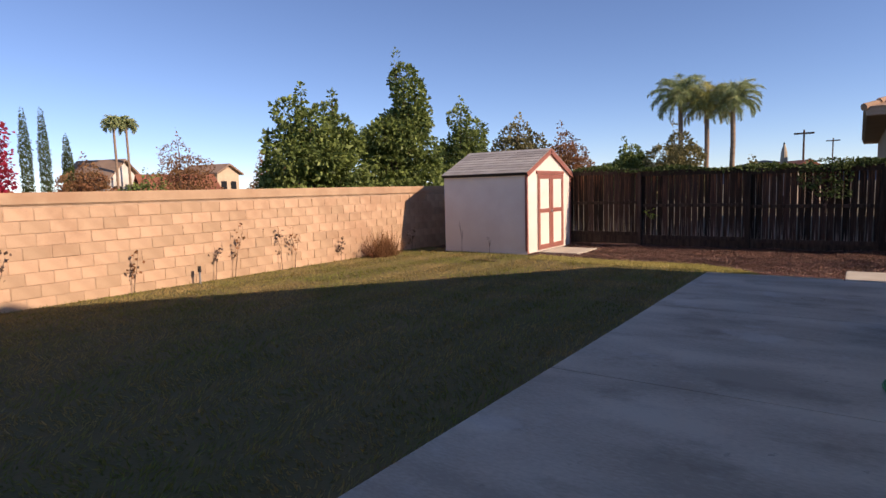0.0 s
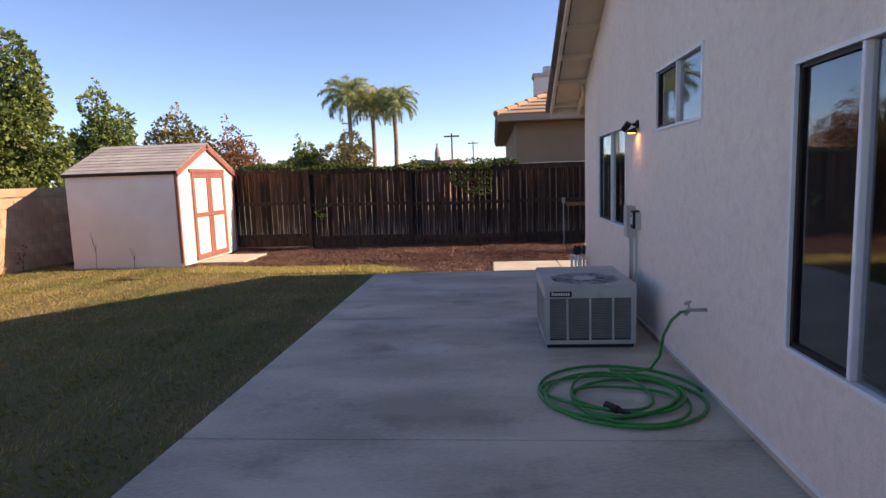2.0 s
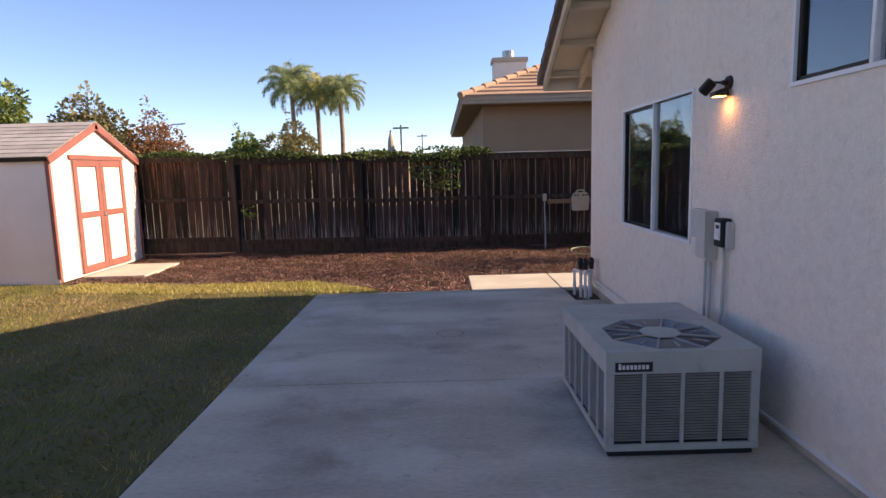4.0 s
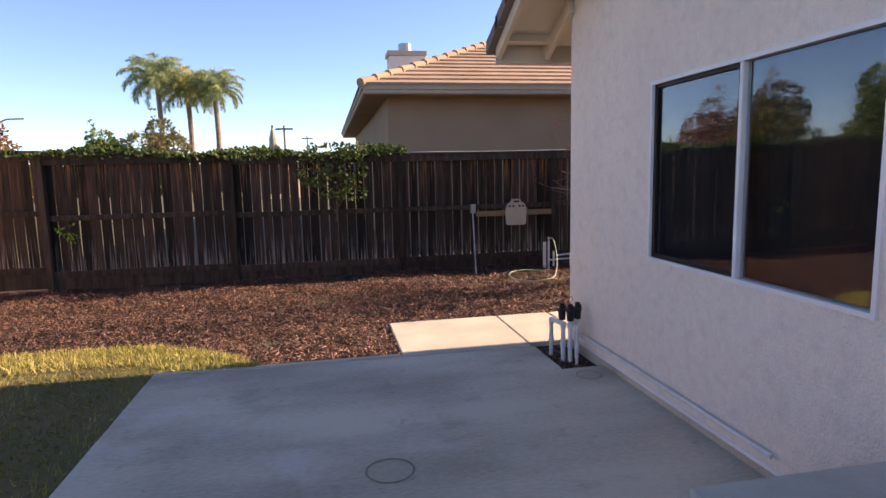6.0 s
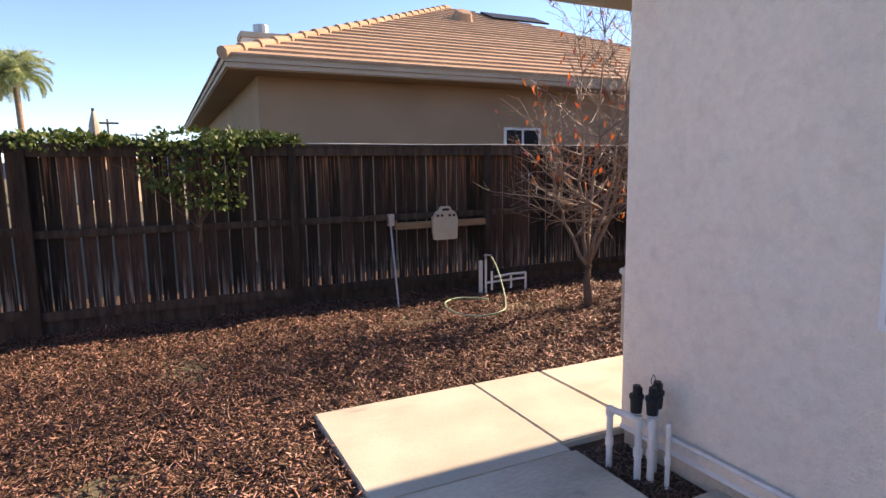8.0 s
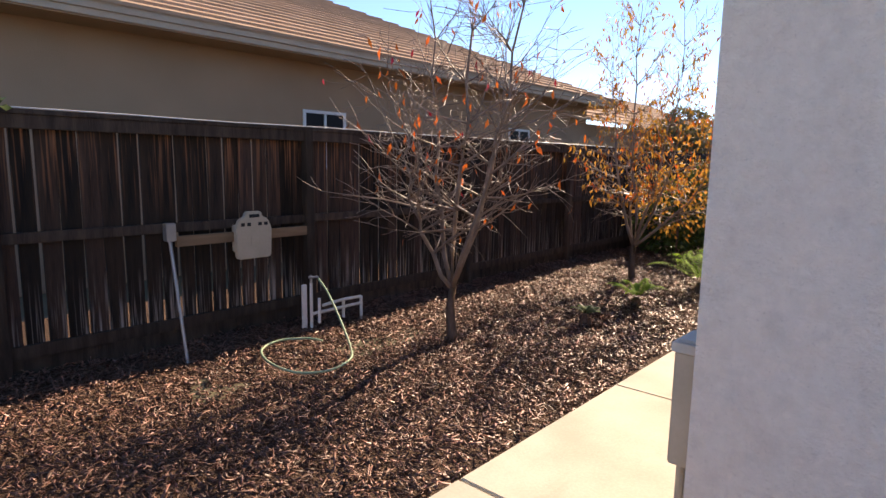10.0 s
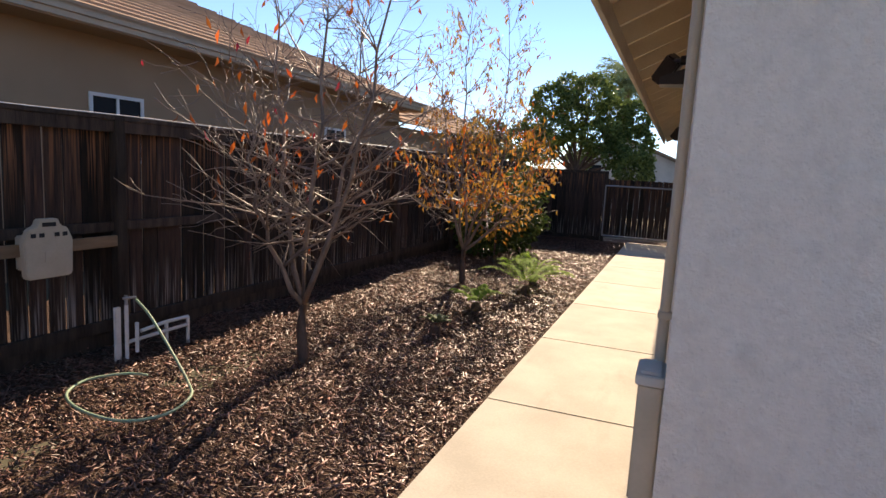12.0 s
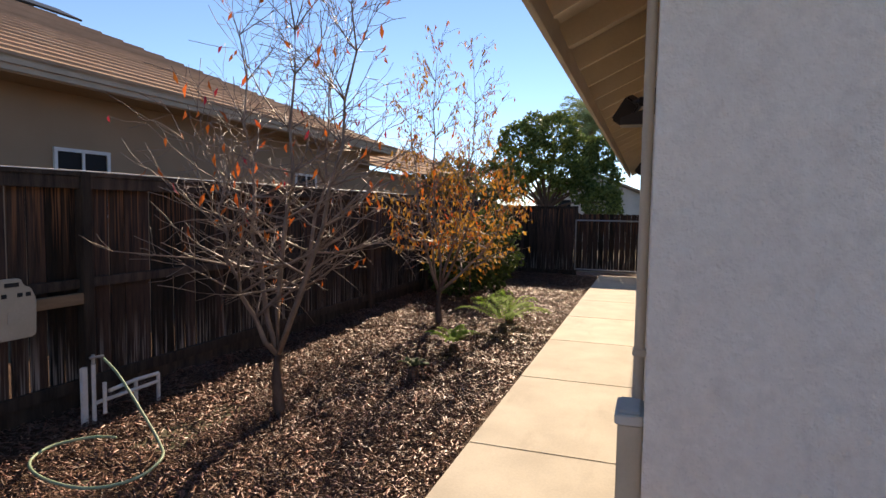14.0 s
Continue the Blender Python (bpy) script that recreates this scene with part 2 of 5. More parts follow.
stains(SHED_WHITE, (0.62, 0.55, 0.47), 1.4, 0.58, 0.75, 0.4, (1, 1, 0.5))
stains(AC_PAINT, (0.20, 0.19, 0.165), 5.0, 0.58, 0.72, 0.5)
GLASS = bpy.data.materials.new("window_glass")
GLASS.use_nodes = True
gb = GLASS.node_tree.nodes["Principled BSDF"]
gb.inputs["Base Color"].default_value = (0.75, 0.8, 0.82, 1)
gb.inputs["Roughness"].default_value = 0.02
gb.inputs["Transmission Weight"].default_value = 1.0
gb.inputs["IOR"].default_value = 1.75
gb.inputs["Specular IOR Level"].default_value = 0.7
LAMP = bpy.data.materials.new("lamp_lens")
LAMP.use_nodes = True
lb = LAMP.node_tree.nodes["Principled BSDF"]
lb.inputs["Base Color"].default_value = (0.9, 0.6, 0.3, 1)
lb.inputs["Emission Color"].default_value = (1.0, 0.48, 0.14, 1)
lb.inputs["Emission Strength"].default_value = 5.0

# ---- mesh helpers ----


def box(bm, x0, y0, z0, x1, y1, z1, m=None, bevel=0.0):
    c = bmesh.ops.create_cube(bm, size=1.0)
    v = c["verts"]
    for p in v:
        p.co = Vector(((x0 + x1) / 2 + p.co.x * (x1 - x0), (y0 + y1) / 2 + p.co.y * (y1 - y0), (z0 + z1) / 2 + p.co.z * (z1 - z0)))
    if m is not None:
        bmesh.ops.transform(bm, matrix=m, verts=v)
    if bevel:
        e = list({e for p in v for e in p.link_edges})
        bmesh.ops.bevel(bm, geom=e, offset=bevel, segments=2, affect="EDGES", clamp_overlap=True)


def cyl(bm, a, b, r0, r1=None, n=10):
    a, b = Vector(a), Vector(b)
    r1 = r0 if r1 is None else r1
    q = (b - a).to_track_quat("Z", "Y").to_matrix().to_4x4()
    bmesh.ops.create_cone(bm, cap_ends=True, segments=n, radius1=r0, radius2=max(r1, 1e-4), depth=(b - a).length, matrix=Matrix.Translation((a + b) / 2) @ q)


def tube(bm, pts, r, n=7):
    """A round bar along points."""
    pts = [Vector(p) for p in pts]
    rings = []
    for i, p in enumerate(pts):
        d = (pts[min(i + 1, len(pts) - 1)] - pts[max(i - 1, 0)]).normalized()
        s = d.cross(Vector((0, 0, 1)))
        s = s.normalized() if s.length > 0.05 else Vector((1, 0, 0))
        u = s.cross(d)
        rr = r[i] if isinstance(r, (list, tuple)) else r
        rings.append([bm.verts.new(p + rr * (math.cos(k * math.tau / n) * s + math.sin(k * math.tau / n) * u)) for k in range(n)])
    for a, b in zip(rings, rings[1:]):
        for k in range(n):
            bm.faces.new((a[k], a[(k + 1) % n], b[(k + 1) % n], b[k]))
    bm.faces.new(rings[0][::-1])
    bm.faces.new(rings[-1])


def poly(bm, pts):
    return bm.faces.new([bm.verts.new(p) for p in pts])


def prism(bm, pts, d):
    """A flat outline made solid along d."""
    f = poly(bm, pts)
    r = bmesh.ops.extrude_face_region(bm, geom=[f])
    bmesh.ops.translate(bm, vec=d, verts=[v for v in r["geom"] if isinstance(v, bmesh.types.BMVert)])
    bmesh.ops.recalc_face_normals(bm, faces=bm.faces)


def part(name, bm, material, parent=None, label="", smooth=False):
    me = bpy.data.meshes.new(name)
    bm.to_mesh(me)
    bm.free()
    me.materials.append(material)
    if smooth:
        me.polygons.foreach_set("use_smooth", [True] * len(me.polygons))
    ob = new(name, me)
    if parent is not None:
        ob.parent = parent
    if label:
        ob["label"] = label
    return ob


def boxpart(name, b, material, parent=None, label="", bevel=0.004):
    bm = bmesh.new()
    box(bm, *b, bevel=bevel)
    return part(name, bm, material, parent, label)


def thing(name, label, category, group="", kind="", at=None):
    return tagged(new(name) if at is None else at, label, category, group, kind)


def piece(name, me, parent, m):
    ob = new(name, me)
    ob.parent = parent
    ob.matrix_basis = m
    return ob


def meshdata(name, bm, material):
    me = bpy.data.meshes.new(name)
    bm.to_mesh(me)
    bm.free()
    me.materials.append(material)
    return me


def scatter(name, protos, locs, dirs, ups, sizes, material, parent=None):
    """Many small copies of a few-cornered shape, joined: local x across, y along dirs, z along ups."""
    pv, pf = np.array(protos[0], float), np.array(protos[1])
    y = dirs / np.maximum(np.linalg.norm(dirs, axis=1, keepdims=True), 1e-6)
    x = np.cross(y, ups)
    x /= np.maximum(np.linalg.norm(x, axis=1, keepdims=True), 1e-6)
    z = np.cross(x, y)
    s = np.asarray(sizes)
    s = s[:, None] * np.ones(3) if s.ndim == 1 else s
    v = locs[:, None] + pv[None, :, 0:1] * (x * s[:, 0:1])[:, None] + pv[None, :, 1:2] * (y * s[:, 1:2])[:, None] + pv[None, :, 2:3] * (z * s[:, 2:3])[:, None]
    f = (pf[None] + (np.arange(len(locs)) * len(pv))[:, None, None]).reshape(-1, pf.shape[1])
    me = bpy.data.meshes.new(name)
    me.vertices.add(v.shape[0] * v.shape[1])
    me.vertices.foreach_set("co", v.reshape(-1))
    k = pf.shape[1]
    me.loops.add(f.size)
    me.loops.foreach_set("vertex_index", f.reshape(-1).astype(np.int32))
    me.polygons.add(len(f))
    me.polygons.foreach_set("loop_start", np.arange(len(f), dtype=np.int32) * k)
    me.update(calc_edges=True)
    me.materials.append(material)
    ob = new(name, me)
    if parent is not None:
        ob.parent = parent
    return ob


LEAF = ([(0, 0, 0), (-0.32, 0.5, 0.08), (0.32, 0.5, 0.08), (0, 1, -0.05)], [(0, 2, 1), (1, 2, 3)])
STRIP = ([(-0.5, 0, 0), (0.5, 0, 0), (-0.3, 0.6, 0.12), (0.3, 0.6, 0.12), (0, 1, -0.05)], [(0, 1, 3), (0, 3, 2), (2, 3, 4)])
CHIPV = ([(-0.5, -0.5, 0), (0.5, -0.4, 0.1), (0.35, 0.5, 0.25), (-0.4, 0.45, 0.05), (0, 0, -0.3)], [(0, 1, 2), (0, 2, 3), (1, 0, 4), (2, 1, 4), (3, 2, 4), (0, 3, 4)])
rng = np.random.default_rng(7)


def rand_dirs(n):
    d = rng.normal(size=(n, 3))
    return d / np.linalg.norm(d, axis=1, keepdims=True)

# ---- ground ----
bm = bmesh.new()
poly(bm, [(-600, -600, -0.06), (600, -600, -0.06), (600, 900, -0.06), (-600, 900, -0.06)])
part("ground", bm, FIELD)
tagged(bpy.data.objects["ground"], "dry suburban ground reaching to the horizon", "ground", kind="structure")
bm = bmesh.new()
prism(bm, [(-10.2, -6, -0.05), (-2.02, -6, -0.05), (-2.02, 12.2, -0.05), (-1.25, 12.25, -0.05), (-1.4, 12.75, -0.05), (-2.1, 13.1, -0.05), (-3.6, 13.15, -0.05), (-6.0, 13.6, -0.05), (-10.2, 14.6, -0.05)], (0, 0, 0.035))
lawn = tagged(part("lawn", bm, GRASS_GROUND), "mown dormant lawn, green with straw patches", "lawn", kind="structure")
bm = bmesh.new()
bmesh.ops.create_grid(bm, x_segments=120, y_segments=30, size=0.5, matrix=Matrix.Translation((3.3, 15.1, 0)) @ Matrix.Diagonal((27.2, 6.0, 1, 1)))
for v in bm.verts:
    v.co.z = -0.035 + 0.05 * noise.noise(v.co * 0.8) + 0.03 * noise.noise(v.co * 3.1) + 0.05 * max(0.0, (v.co.y - 15.6))
bed = tagged(part("mulch_bed", bm, SOIL, smooth=True), "dark soil of the bark mulch bed along the fence", "mulch bed", kind="structure")


def lawn_xy(n):
    x, y = rng.uniform(-10.1, -1.0, n), rng.uniform(-3.5, 14.4, n)
    edge = 12.2 + 0.92 * np.clip((-1.25 - x) / 1.1, 0, 1) ** 0.6 + 0.06 * np.sin(x * 5) + 0.2 * np.clip(-4.2 - x, 0, 6)
    ok = ((x < -2.0) & (y < edge)) | ((x < -1.2) & (y > 12.22) & (y < edge))
    return x[ok], y[ok]


x, y = lawn_xy(120000)
n = len(x)
up = np.tile([0.0, 0, 1], (n, 1))
lean = rand_dirs(n) * 0.6 + up
lean[:, 1] += np.where(np.floor(x / 0.55).astype(int) % 2 == 0, 1.0, -0.7)
scatter("grass_blades", STRIP, np.c_[x, y, np.full(n, -0.02)], lean, rand_dirs(n), np.c_[rng.uniform(0.008, 0.016, n), rng.uniform(0.03, 0.07, n), np.full(n, 0.03)], BLADE)
tagged(bpy.data.objects["grass_blades"], "short green and straw-coloured lawn grass blades", "grass", kind="stuff")
n = 9000
x = rng.uniform(-6.0, -1.15, n)
edge = 12.2 + 0.92 * np.clip((-1.2 - x) / 1.1, 0, 1) ** 0.6 + 0.2 * np.clip(-4.2 - x, 0, 6)
y = edge - rng.uniform(0, 1, n) ** 2 * 0.55
lean = rand_dirs(n) * 0.7 + np.array([0, 0, 1.0])
scatter("dry_grass_edge", STRIP, np.c_[x, np.maximum(y, 12.22), np.full(n, -0.03)], lean, rand_dirs(n), np.c_[rng.uniform(0.008, 0.016, n), rng.uniform(0.05, 0.11, n), np.full(n, 0.04)], DRY_BLADE)
tagged(bpy.data.objects["dry_grass_edge"], "longer yellow grass at the lawn's edge", "grass", kind="stuff")

n = 150000
x, y = rng.uniform(-6.4, 15.8, n), rng.uniform(12.25, 16.62, n)
near = rng.uniform(0, 1, n) < np.where(x > 8, 0.45, 1.0)
edge = np.where(x < 0.13, 12.25 + 0.92 * np.clip((-1.25 - x) / 1.1, 0, 1) ** 0.6 + 0.2 * np.clip(-4.2 - x, 0, 6), 13.42)
ok = (y > edge) & near & ~((x < -5.33) & (y > 14.2) & (y < 15.62))
x, y = x[ok], y[ok]
n = len(x)
zz = np.array([-0.03 + 0.05 * noise.noise(Vector((a, b, 0)) * 0.8) + 0.03 * noise.noise(Vector((a, b, 0)) * 3.1) + 0.05 * max(0, b - 15.6) for a, b in zip(x, y)]) + rng.uniform(0, 0.03, n)
d = rand_dirs(n) * np.array([1, 1, 0.35])
scatter("bark_chips", CHIPV, np.c_[x, y, zz], d, rand_dirs(n) * 0.5 + np.array([0, 0, 1.0]), np.c_[rng.uniform(0.006, 0.019, n), rng.uniform(0.02, 0.06, n) * (1 + 1.3 * (rng.uniform(0, 1, n) > 0.75)), rng.uniform(0.006, 0.014, n)], CHIP)
tagged(bpy.data.objects["bark_chips"], "red-brown shredded bark mulch chips", "mulch", kind="stuff")

patio = thing("patio", "grey concrete patio slabs, stained and shaded", "patio", kind="structure")
for y0, y1 in ((-6, 2.09), (2.096, 5.43), (5.436, 8.775), (8.781, 12.15)):
    bm = bmesh.new()
    if y1 > 12:
        prism(bm, [(-2.0, y0, -0.08), (1.78, y0, -0.08), (1.78, 11.48, -0.08), (1.39, 11.48, -0.08), (1.39, y1, -0.08), (-2.0, y1, -0.08)], (0, 0, 0.08))
    else:
        box(bm, -2.0, y0, -0.08, 1.78, y1, 0.0, bevel=0.006)
    part("slab", bm, CONCRETE, patio)
boxpart("curb", (-2.0, 12.152, -0.08, 0.12, 12.23, 0.012), PALE_CONCRETE, patio, "pale concrete edge strip", 0.01)
bm = bmesh.new()
for k in range(40):
    a, b = k * math.tau / 40, (k + 1) * math.tau / 40
    r0, r1 = 0.128, 0.141
    poly(bm, [(-0.2 + r0 * math.cos(a), 10.13 + r0 * math.sin(a), 0.004), (-0.2 + r1 * math.cos(a), 10.13 + r1 * math.sin(a), 0.004), (-0.2 + r1 * math.cos(b), 10.13 + r1 * math.sin(b), 0.004), (-0.2 + r0 * math.cos(b), 10.13 + r0 * math.sin(b), 0.004)])
part("rust_ring", bm, RUST, patio, "faint rust ring left by a pot")
side_path = thing("side_path", "sunlit pale concrete side path in sections", "path", kind="structure")
xs = [0.13, 1.99, 3.82, 5.68, 7.54, 9.4, 11.26, 13.12, 15.9]
for a, b in zip(xs, xs[1:]):
    boxpart("slab", (a + 0.004, 12.156 if a < 1 else 12.24, -0.08, (1.37 if a < 1 else b) - 0.004, 13.38, 0.004), PALE_CONCRETE, side_path, bevel=0.008)
boxpart("slab", (1.374, 12.26, -0.08, 1.976, 13.38, 0.004), PALE_CONCRETE, side_path, bevel=0.008)

# ---- the house ----
WX, SY = 1.75, 12.17
house = thing("house_wall", "cream stucco house gable wall in shade", "house wall", kind="structure")
EAVE_Z, SLOPE, APEX_Y = 2.82, 0.48, 5.2
APEX_Z = EAVE_Z + SLOPE * (12.75 - APEX_Y)
WINS = [(2.68, 5.08, 0.7, 2.24), (6.44, 7.71, 2.07, 2.64), (9.0, 10.79, 1.01, 2.24)]


def top_at(y):
    return APEX_Z - SLOPE * abs(y - APEX_Y) + 0.02


def wall_strip(bm, y0, y1, z0, z1a, z1b):
    prism(bm, [(WX, y0, z0), (WX, y1, z0), (WX, y1, z1b), (WX, y0, z1a)], (0.2, 0, 0))


bm = bmesh.new()
ys = sorted({-1.75, SY, APEX_Y, *[v for w in WINS for v in w[:2]]})
for a, b in zip(ys, ys[1:]):
    hit = [w for w in WINS if w[0] <= a and b <= w[1]]
    if hit:
        wall_strip(bm, a, b, 0.075, hit[0][2], hit[0][2])
        wall_strip(bm, a, b, hit[0][3], top_at(a), top_at(b))
    else:
        wall_strip(bm, a, b, 0.075, top_at(a), top_at(b))
bmesh.ops.remove_doubles(bm, verts=bm.verts, dist=0.0005)
part("gable_wall", bm, STUCCO, house)
bm = bmesh.new()
box(bm, WX + 0.2, SY - 0.2, 0.12, 18.0, SY, 3.06)
part("side_wall", bm, STUCCO, house, "sunlit stucco side wall")
boxpart("rear_wall", (WX + 0.2, -1.75, -0.05, 18.0, -1.55, 3.1), STUCCO, house)
# unseen room surfaces, with the indoor darkness painted on
boxpart("inner_wall", (6.0, -1.5, -0.05, 6.1, SY - 0.22, 4.5), ROOM_DARK, house)
boxpart("room_floor", (WX + 0.2, -1.5, -0.02, 6.0, SY - 0.22, 0.02), ROOM_DARK, house)
boxpart("foundation", (WX + 0.012, -1.75, -0.08, WX + 0.2, SY - 0.012, 0.073), CONCRETE, house, "exposed concrete footing")
boxpart("weep_screed", (WX - 0.012, -1.75, 0.06, WX + 0.01, SY, 0.085), WHITE, house, "pale metal screed strip", 0.003)
boxpart("side_foundation", (WX + 0.21, SY - 0.19, -0.08, 18.0, SY - 0.012, 0.118), CONCRETE, house)

roof = thing("house_roof", "dark flat-tile gable roof with cream eaves", "roof", kind="structure")
RX = 1.22
for sgn, y_end in ((1, 12.75), (-1, 2 * APEX_Y - 12.75)):
    ze = APEX_Z - SLOPE * abs(y_end - APEX_Y)
    bm = bmesh.new()
    prism(bm, [(RX + 0.02, APEX_Y, APEX_Z + 0.06), (RX + 0.02, y_end, ze + 0.06), (RX + 0.02, y_end, ze + 0.09), (RX + 0.02, APEX_Y, APEX_Z + 0.09)], (17.0, 0, 0))
    part("roof_deck", bm, EAVE, roof, "painted eave boards")
    bm = bmesh.new()
    prism(bm, [(RX, APEX_Y, APEX_Z + 0.1), (RX, y_end + sgn * 0.02, ze + 0.1), (RX, y_end + sgn * 0.02, ze - 0.09), (RX, APEX_Y, APEX_Z - 0.09)], (0.045, 0, 0))
    part("barge_board", bm, EAVE, roof, "cream barge board")
    bm = bmesh.new()
    L = math.hypot(abs(y_end - APEX_Y), ze - APEX_Z)
    k = int(L / 0.34)
    for i in range(k):
        f0, f1 = i / k, (i + 1) / k + 0.01
        ya, yb = APEX_Y + (y_end + sgn * 0.05 - APEX_Y) * f0, APEX_Y + (y_end + sgn * 0.05 - APEX_Y) * f1
        za, zb = APEX_Z - SLOPE * abs(ya - APEX_Y) + 0.10, APEX_Z - SLOPE * abs(yb - APEX_Y) + 0.13
        prism(bm, [(RX - 0.05, ya, za), (RX - 0.05, yb, zb), (RX - 0.05, yb, zb + 0.035), (RX - 0.05, ya, za + 0.03)], (17.0, 0, 0))
        prism(bm, [(RX - 0.07, ya, za - 0.06), (RX - 0.07, yb, zb - 0.08), (RX - 0.07, yb, zb + 0.045), (RX - 0.07, ya, za + 0.04)], (0.16, 0, 0))
    part("tile_courses", bm, DARK_TILE, roof, "overlapping dark concrete tiles")
    # lookouts under the rake
    for i in range(12):
        yy = y_end - sgn * (0.15 + i * 0.61)
        z = APEX_Z - SLOPE * abs(yy - APEX_Y)
        m = Matrix.Translation((0, yy, z + 0.015)) @ Matrix.Rotation(-sgn * math.atan(SLOPE), 4, "X")
        bm = bmesh.new()
        box(bm, RX + 0.04, -0.02, -0.045, WX + 0.02, 0.02, 0.04, m)
        part("lookout", bm, EAVE, roof)
boxpart("eave_fascia", (RX, 12.752, EAVE_Z - 0.11, 18.2, 12.79, EAVE_Z + 0.1), EAVE, roof, "cream eave fascia")
for i in range(27):
    x = RX + 0.5 + i * 0.61
    m = Matrix.Translation((0, SY, EAVE_Z + SLOPE * (12.75 - SY))) @ Matrix.Rotation(-math.atan(SLOPE), 4, "X")
    bm = bmesh.new()
    box(bm, x - 0.022, -0.05, -0.1, x + 0.022, 0.63, 0.055, m)
    part("rafter_tail", bm, EAVE, roof)


def window(name, w, splits, label):
    y0, y1, z0, z1 = w
    o = thing(name, label, "window", kind="structure")
    bm = bmesh.new()
    t = 0.024
    for b in ((y0, y1, z0, z0 + t), (y0, y1, z1 - t, z1), (y0, y0 + t, z0 + t, z1 - t), (y1 - t, y1, z0 + t, z1 - t)):
        box(bm, WX - 0.015, b[0], b[2], WX + 0.06, b[1], b[3])
    part("window_frame", bm, WHITE, o, "white aluminium frame")
    edges = [y0 + t, *splits, y1 - t]
    for i, (a, b) in enumerate(zip(edges, edges[1:])):
        if i:
            boxpart("mullion", (WX - 0.008, a - 0.014, z0 + t, WX + 0.05, a + 0.014, z1 - t), WHITE, o, bevel=0.003)
        g = boxpart("pane", (WX + 0.024, a, z0 + t, WX + 0.029, b, z1 - t), GLASS, o, bevel=0)
        g.visible_shadow = False
        if i == len(edges) - 2:
            boxpart("insect_screen", (WX + 0.034, a, z0 + t, WX + 0.036, b, z1 - t), SCREEN, o, "dark insect screen", 0)
            bm = bmesh.new()
            for q in ((a + 0.02, a + 0.035, z0 + t, z1 - t), (b - 0.03, b, z0 + t, z1 - t), (a + 0.02, b, z0 + t, z0 + t + 0.025), (a + 0.02, b, z1 - t - 0.025, z1 - t)):
                box(bm, WX + 0.006, q[0], q[2], WX + 0.022, q[1], q[3])
            part("sash_frame", bm, BRONZE, o, "dark screen frame")
    # added sheet close behind the panes, its colour painting the dark interior
    boxpart("dark_backing", (WX + 0.16, y0, z0, WX + 0.165, y1, z1), ROOM_DARK, o, "added near-black sheet painted as the unlit room behind glass", 0)
    return o


window("window_1", WINS[0], [3.28, 4.5], "wide sliding window reflecting yard and sky")
window("window_2", WINS[1], [7.09], "small high sliding window with white frame")
window("window_3", WINS[2], [9.89], "sliding window with dark screen and white frame")

# ---- block wall ----
wall = thing("wall_west", "tan concrete block garden wall with cap", "garden wall", kind="structure")
boxpart("core", (-10.34, -6, -0.06, -10.162, 16.6, 1.70), MORTAR, wall, bevel=0)
blocks = []
for k in range(3):
    bm = bmesh.new()
    box(bm, -0.1, -0.197, -0.097, 0.0, 0.197, 0.097, bevel=0.008)
    for v in bm.verts:
        v.co += Vector(noise.noise_vector(v.co * 9 + Vector((k, 0, 0)))) * 0.004
    blocks.append(meshdata("block", bm, BLOCK))
bm = bmesh.new()
for c in range(8):
    for j in range(56):
        y = -5.8 + j * 0.406 + (0.2 if c % 2 else 0)
        if 2.6 < y < 16.5:
            piece("block", blocks[(j * 7 + c) % 3], wall, Matrix.Translation((-10.15 + 0.003 * math.sin(j * 5 + c), y, 0.04 + c * 0.2)))
        else:
            box(bm, -10.25, y - 0.197, -0.057 + c * 0.2, -10.15, y + 0.197, 0.137 + c * 0.2)
tagged(part("block_rest", bm, BLOCK, wall), kind="stuff")
boxpart("cap", (-10.37, -6, 1.58, -10.125, 16.6, 1.78), BLOCK, wall, "smooth mortar-topped cap course", 0.02)
boxpart("south_wall", (-10.35, -6.2, -0.06, 1.9, -6.0, 1.75), MORTAR, wall)

# ---- wooden fence ----
fence = thing("fence", "weathered dark brown board fence with gaps", "fence", kind="structure")
nodes = [(-10.1 if k == 0 else -9.777 + 2.619 * k, 16.6) for k in range(10)] + [(15.95, 16.6)]
planks = []
for k in range(4):
    bm = bmesh.new()
    w = (0.066, 0.068, 0.067, 0.069)[k]
    prism(bm, [(-w, -0.009, 0), (w, -0.009, 0), (w, -0.009, 1.66 + 0.01 * k), (-w, -0.009, 1.67 - 0.01 * k)], (0, 0.018, 0))
    bmesh.ops.subdivide_edges(bm, edges=[e for e in bm.edges if abs(e.verts[0].co.z - e.verts[1].co.z) > 1], cuts=3)
    for v in bm.verts:
        v.co.x = v.co.x * ((0.88, 0.97, 0.92, 0.96)[k] + (0.12, 0.03, 0.08, 0.04)[k] * min(1.0, v.co.z / 1.2)) + 0.003 * math.sin(v.co.z * (2 + k) + k)
    planks.append(meshdata("plank", bm, FENCE))


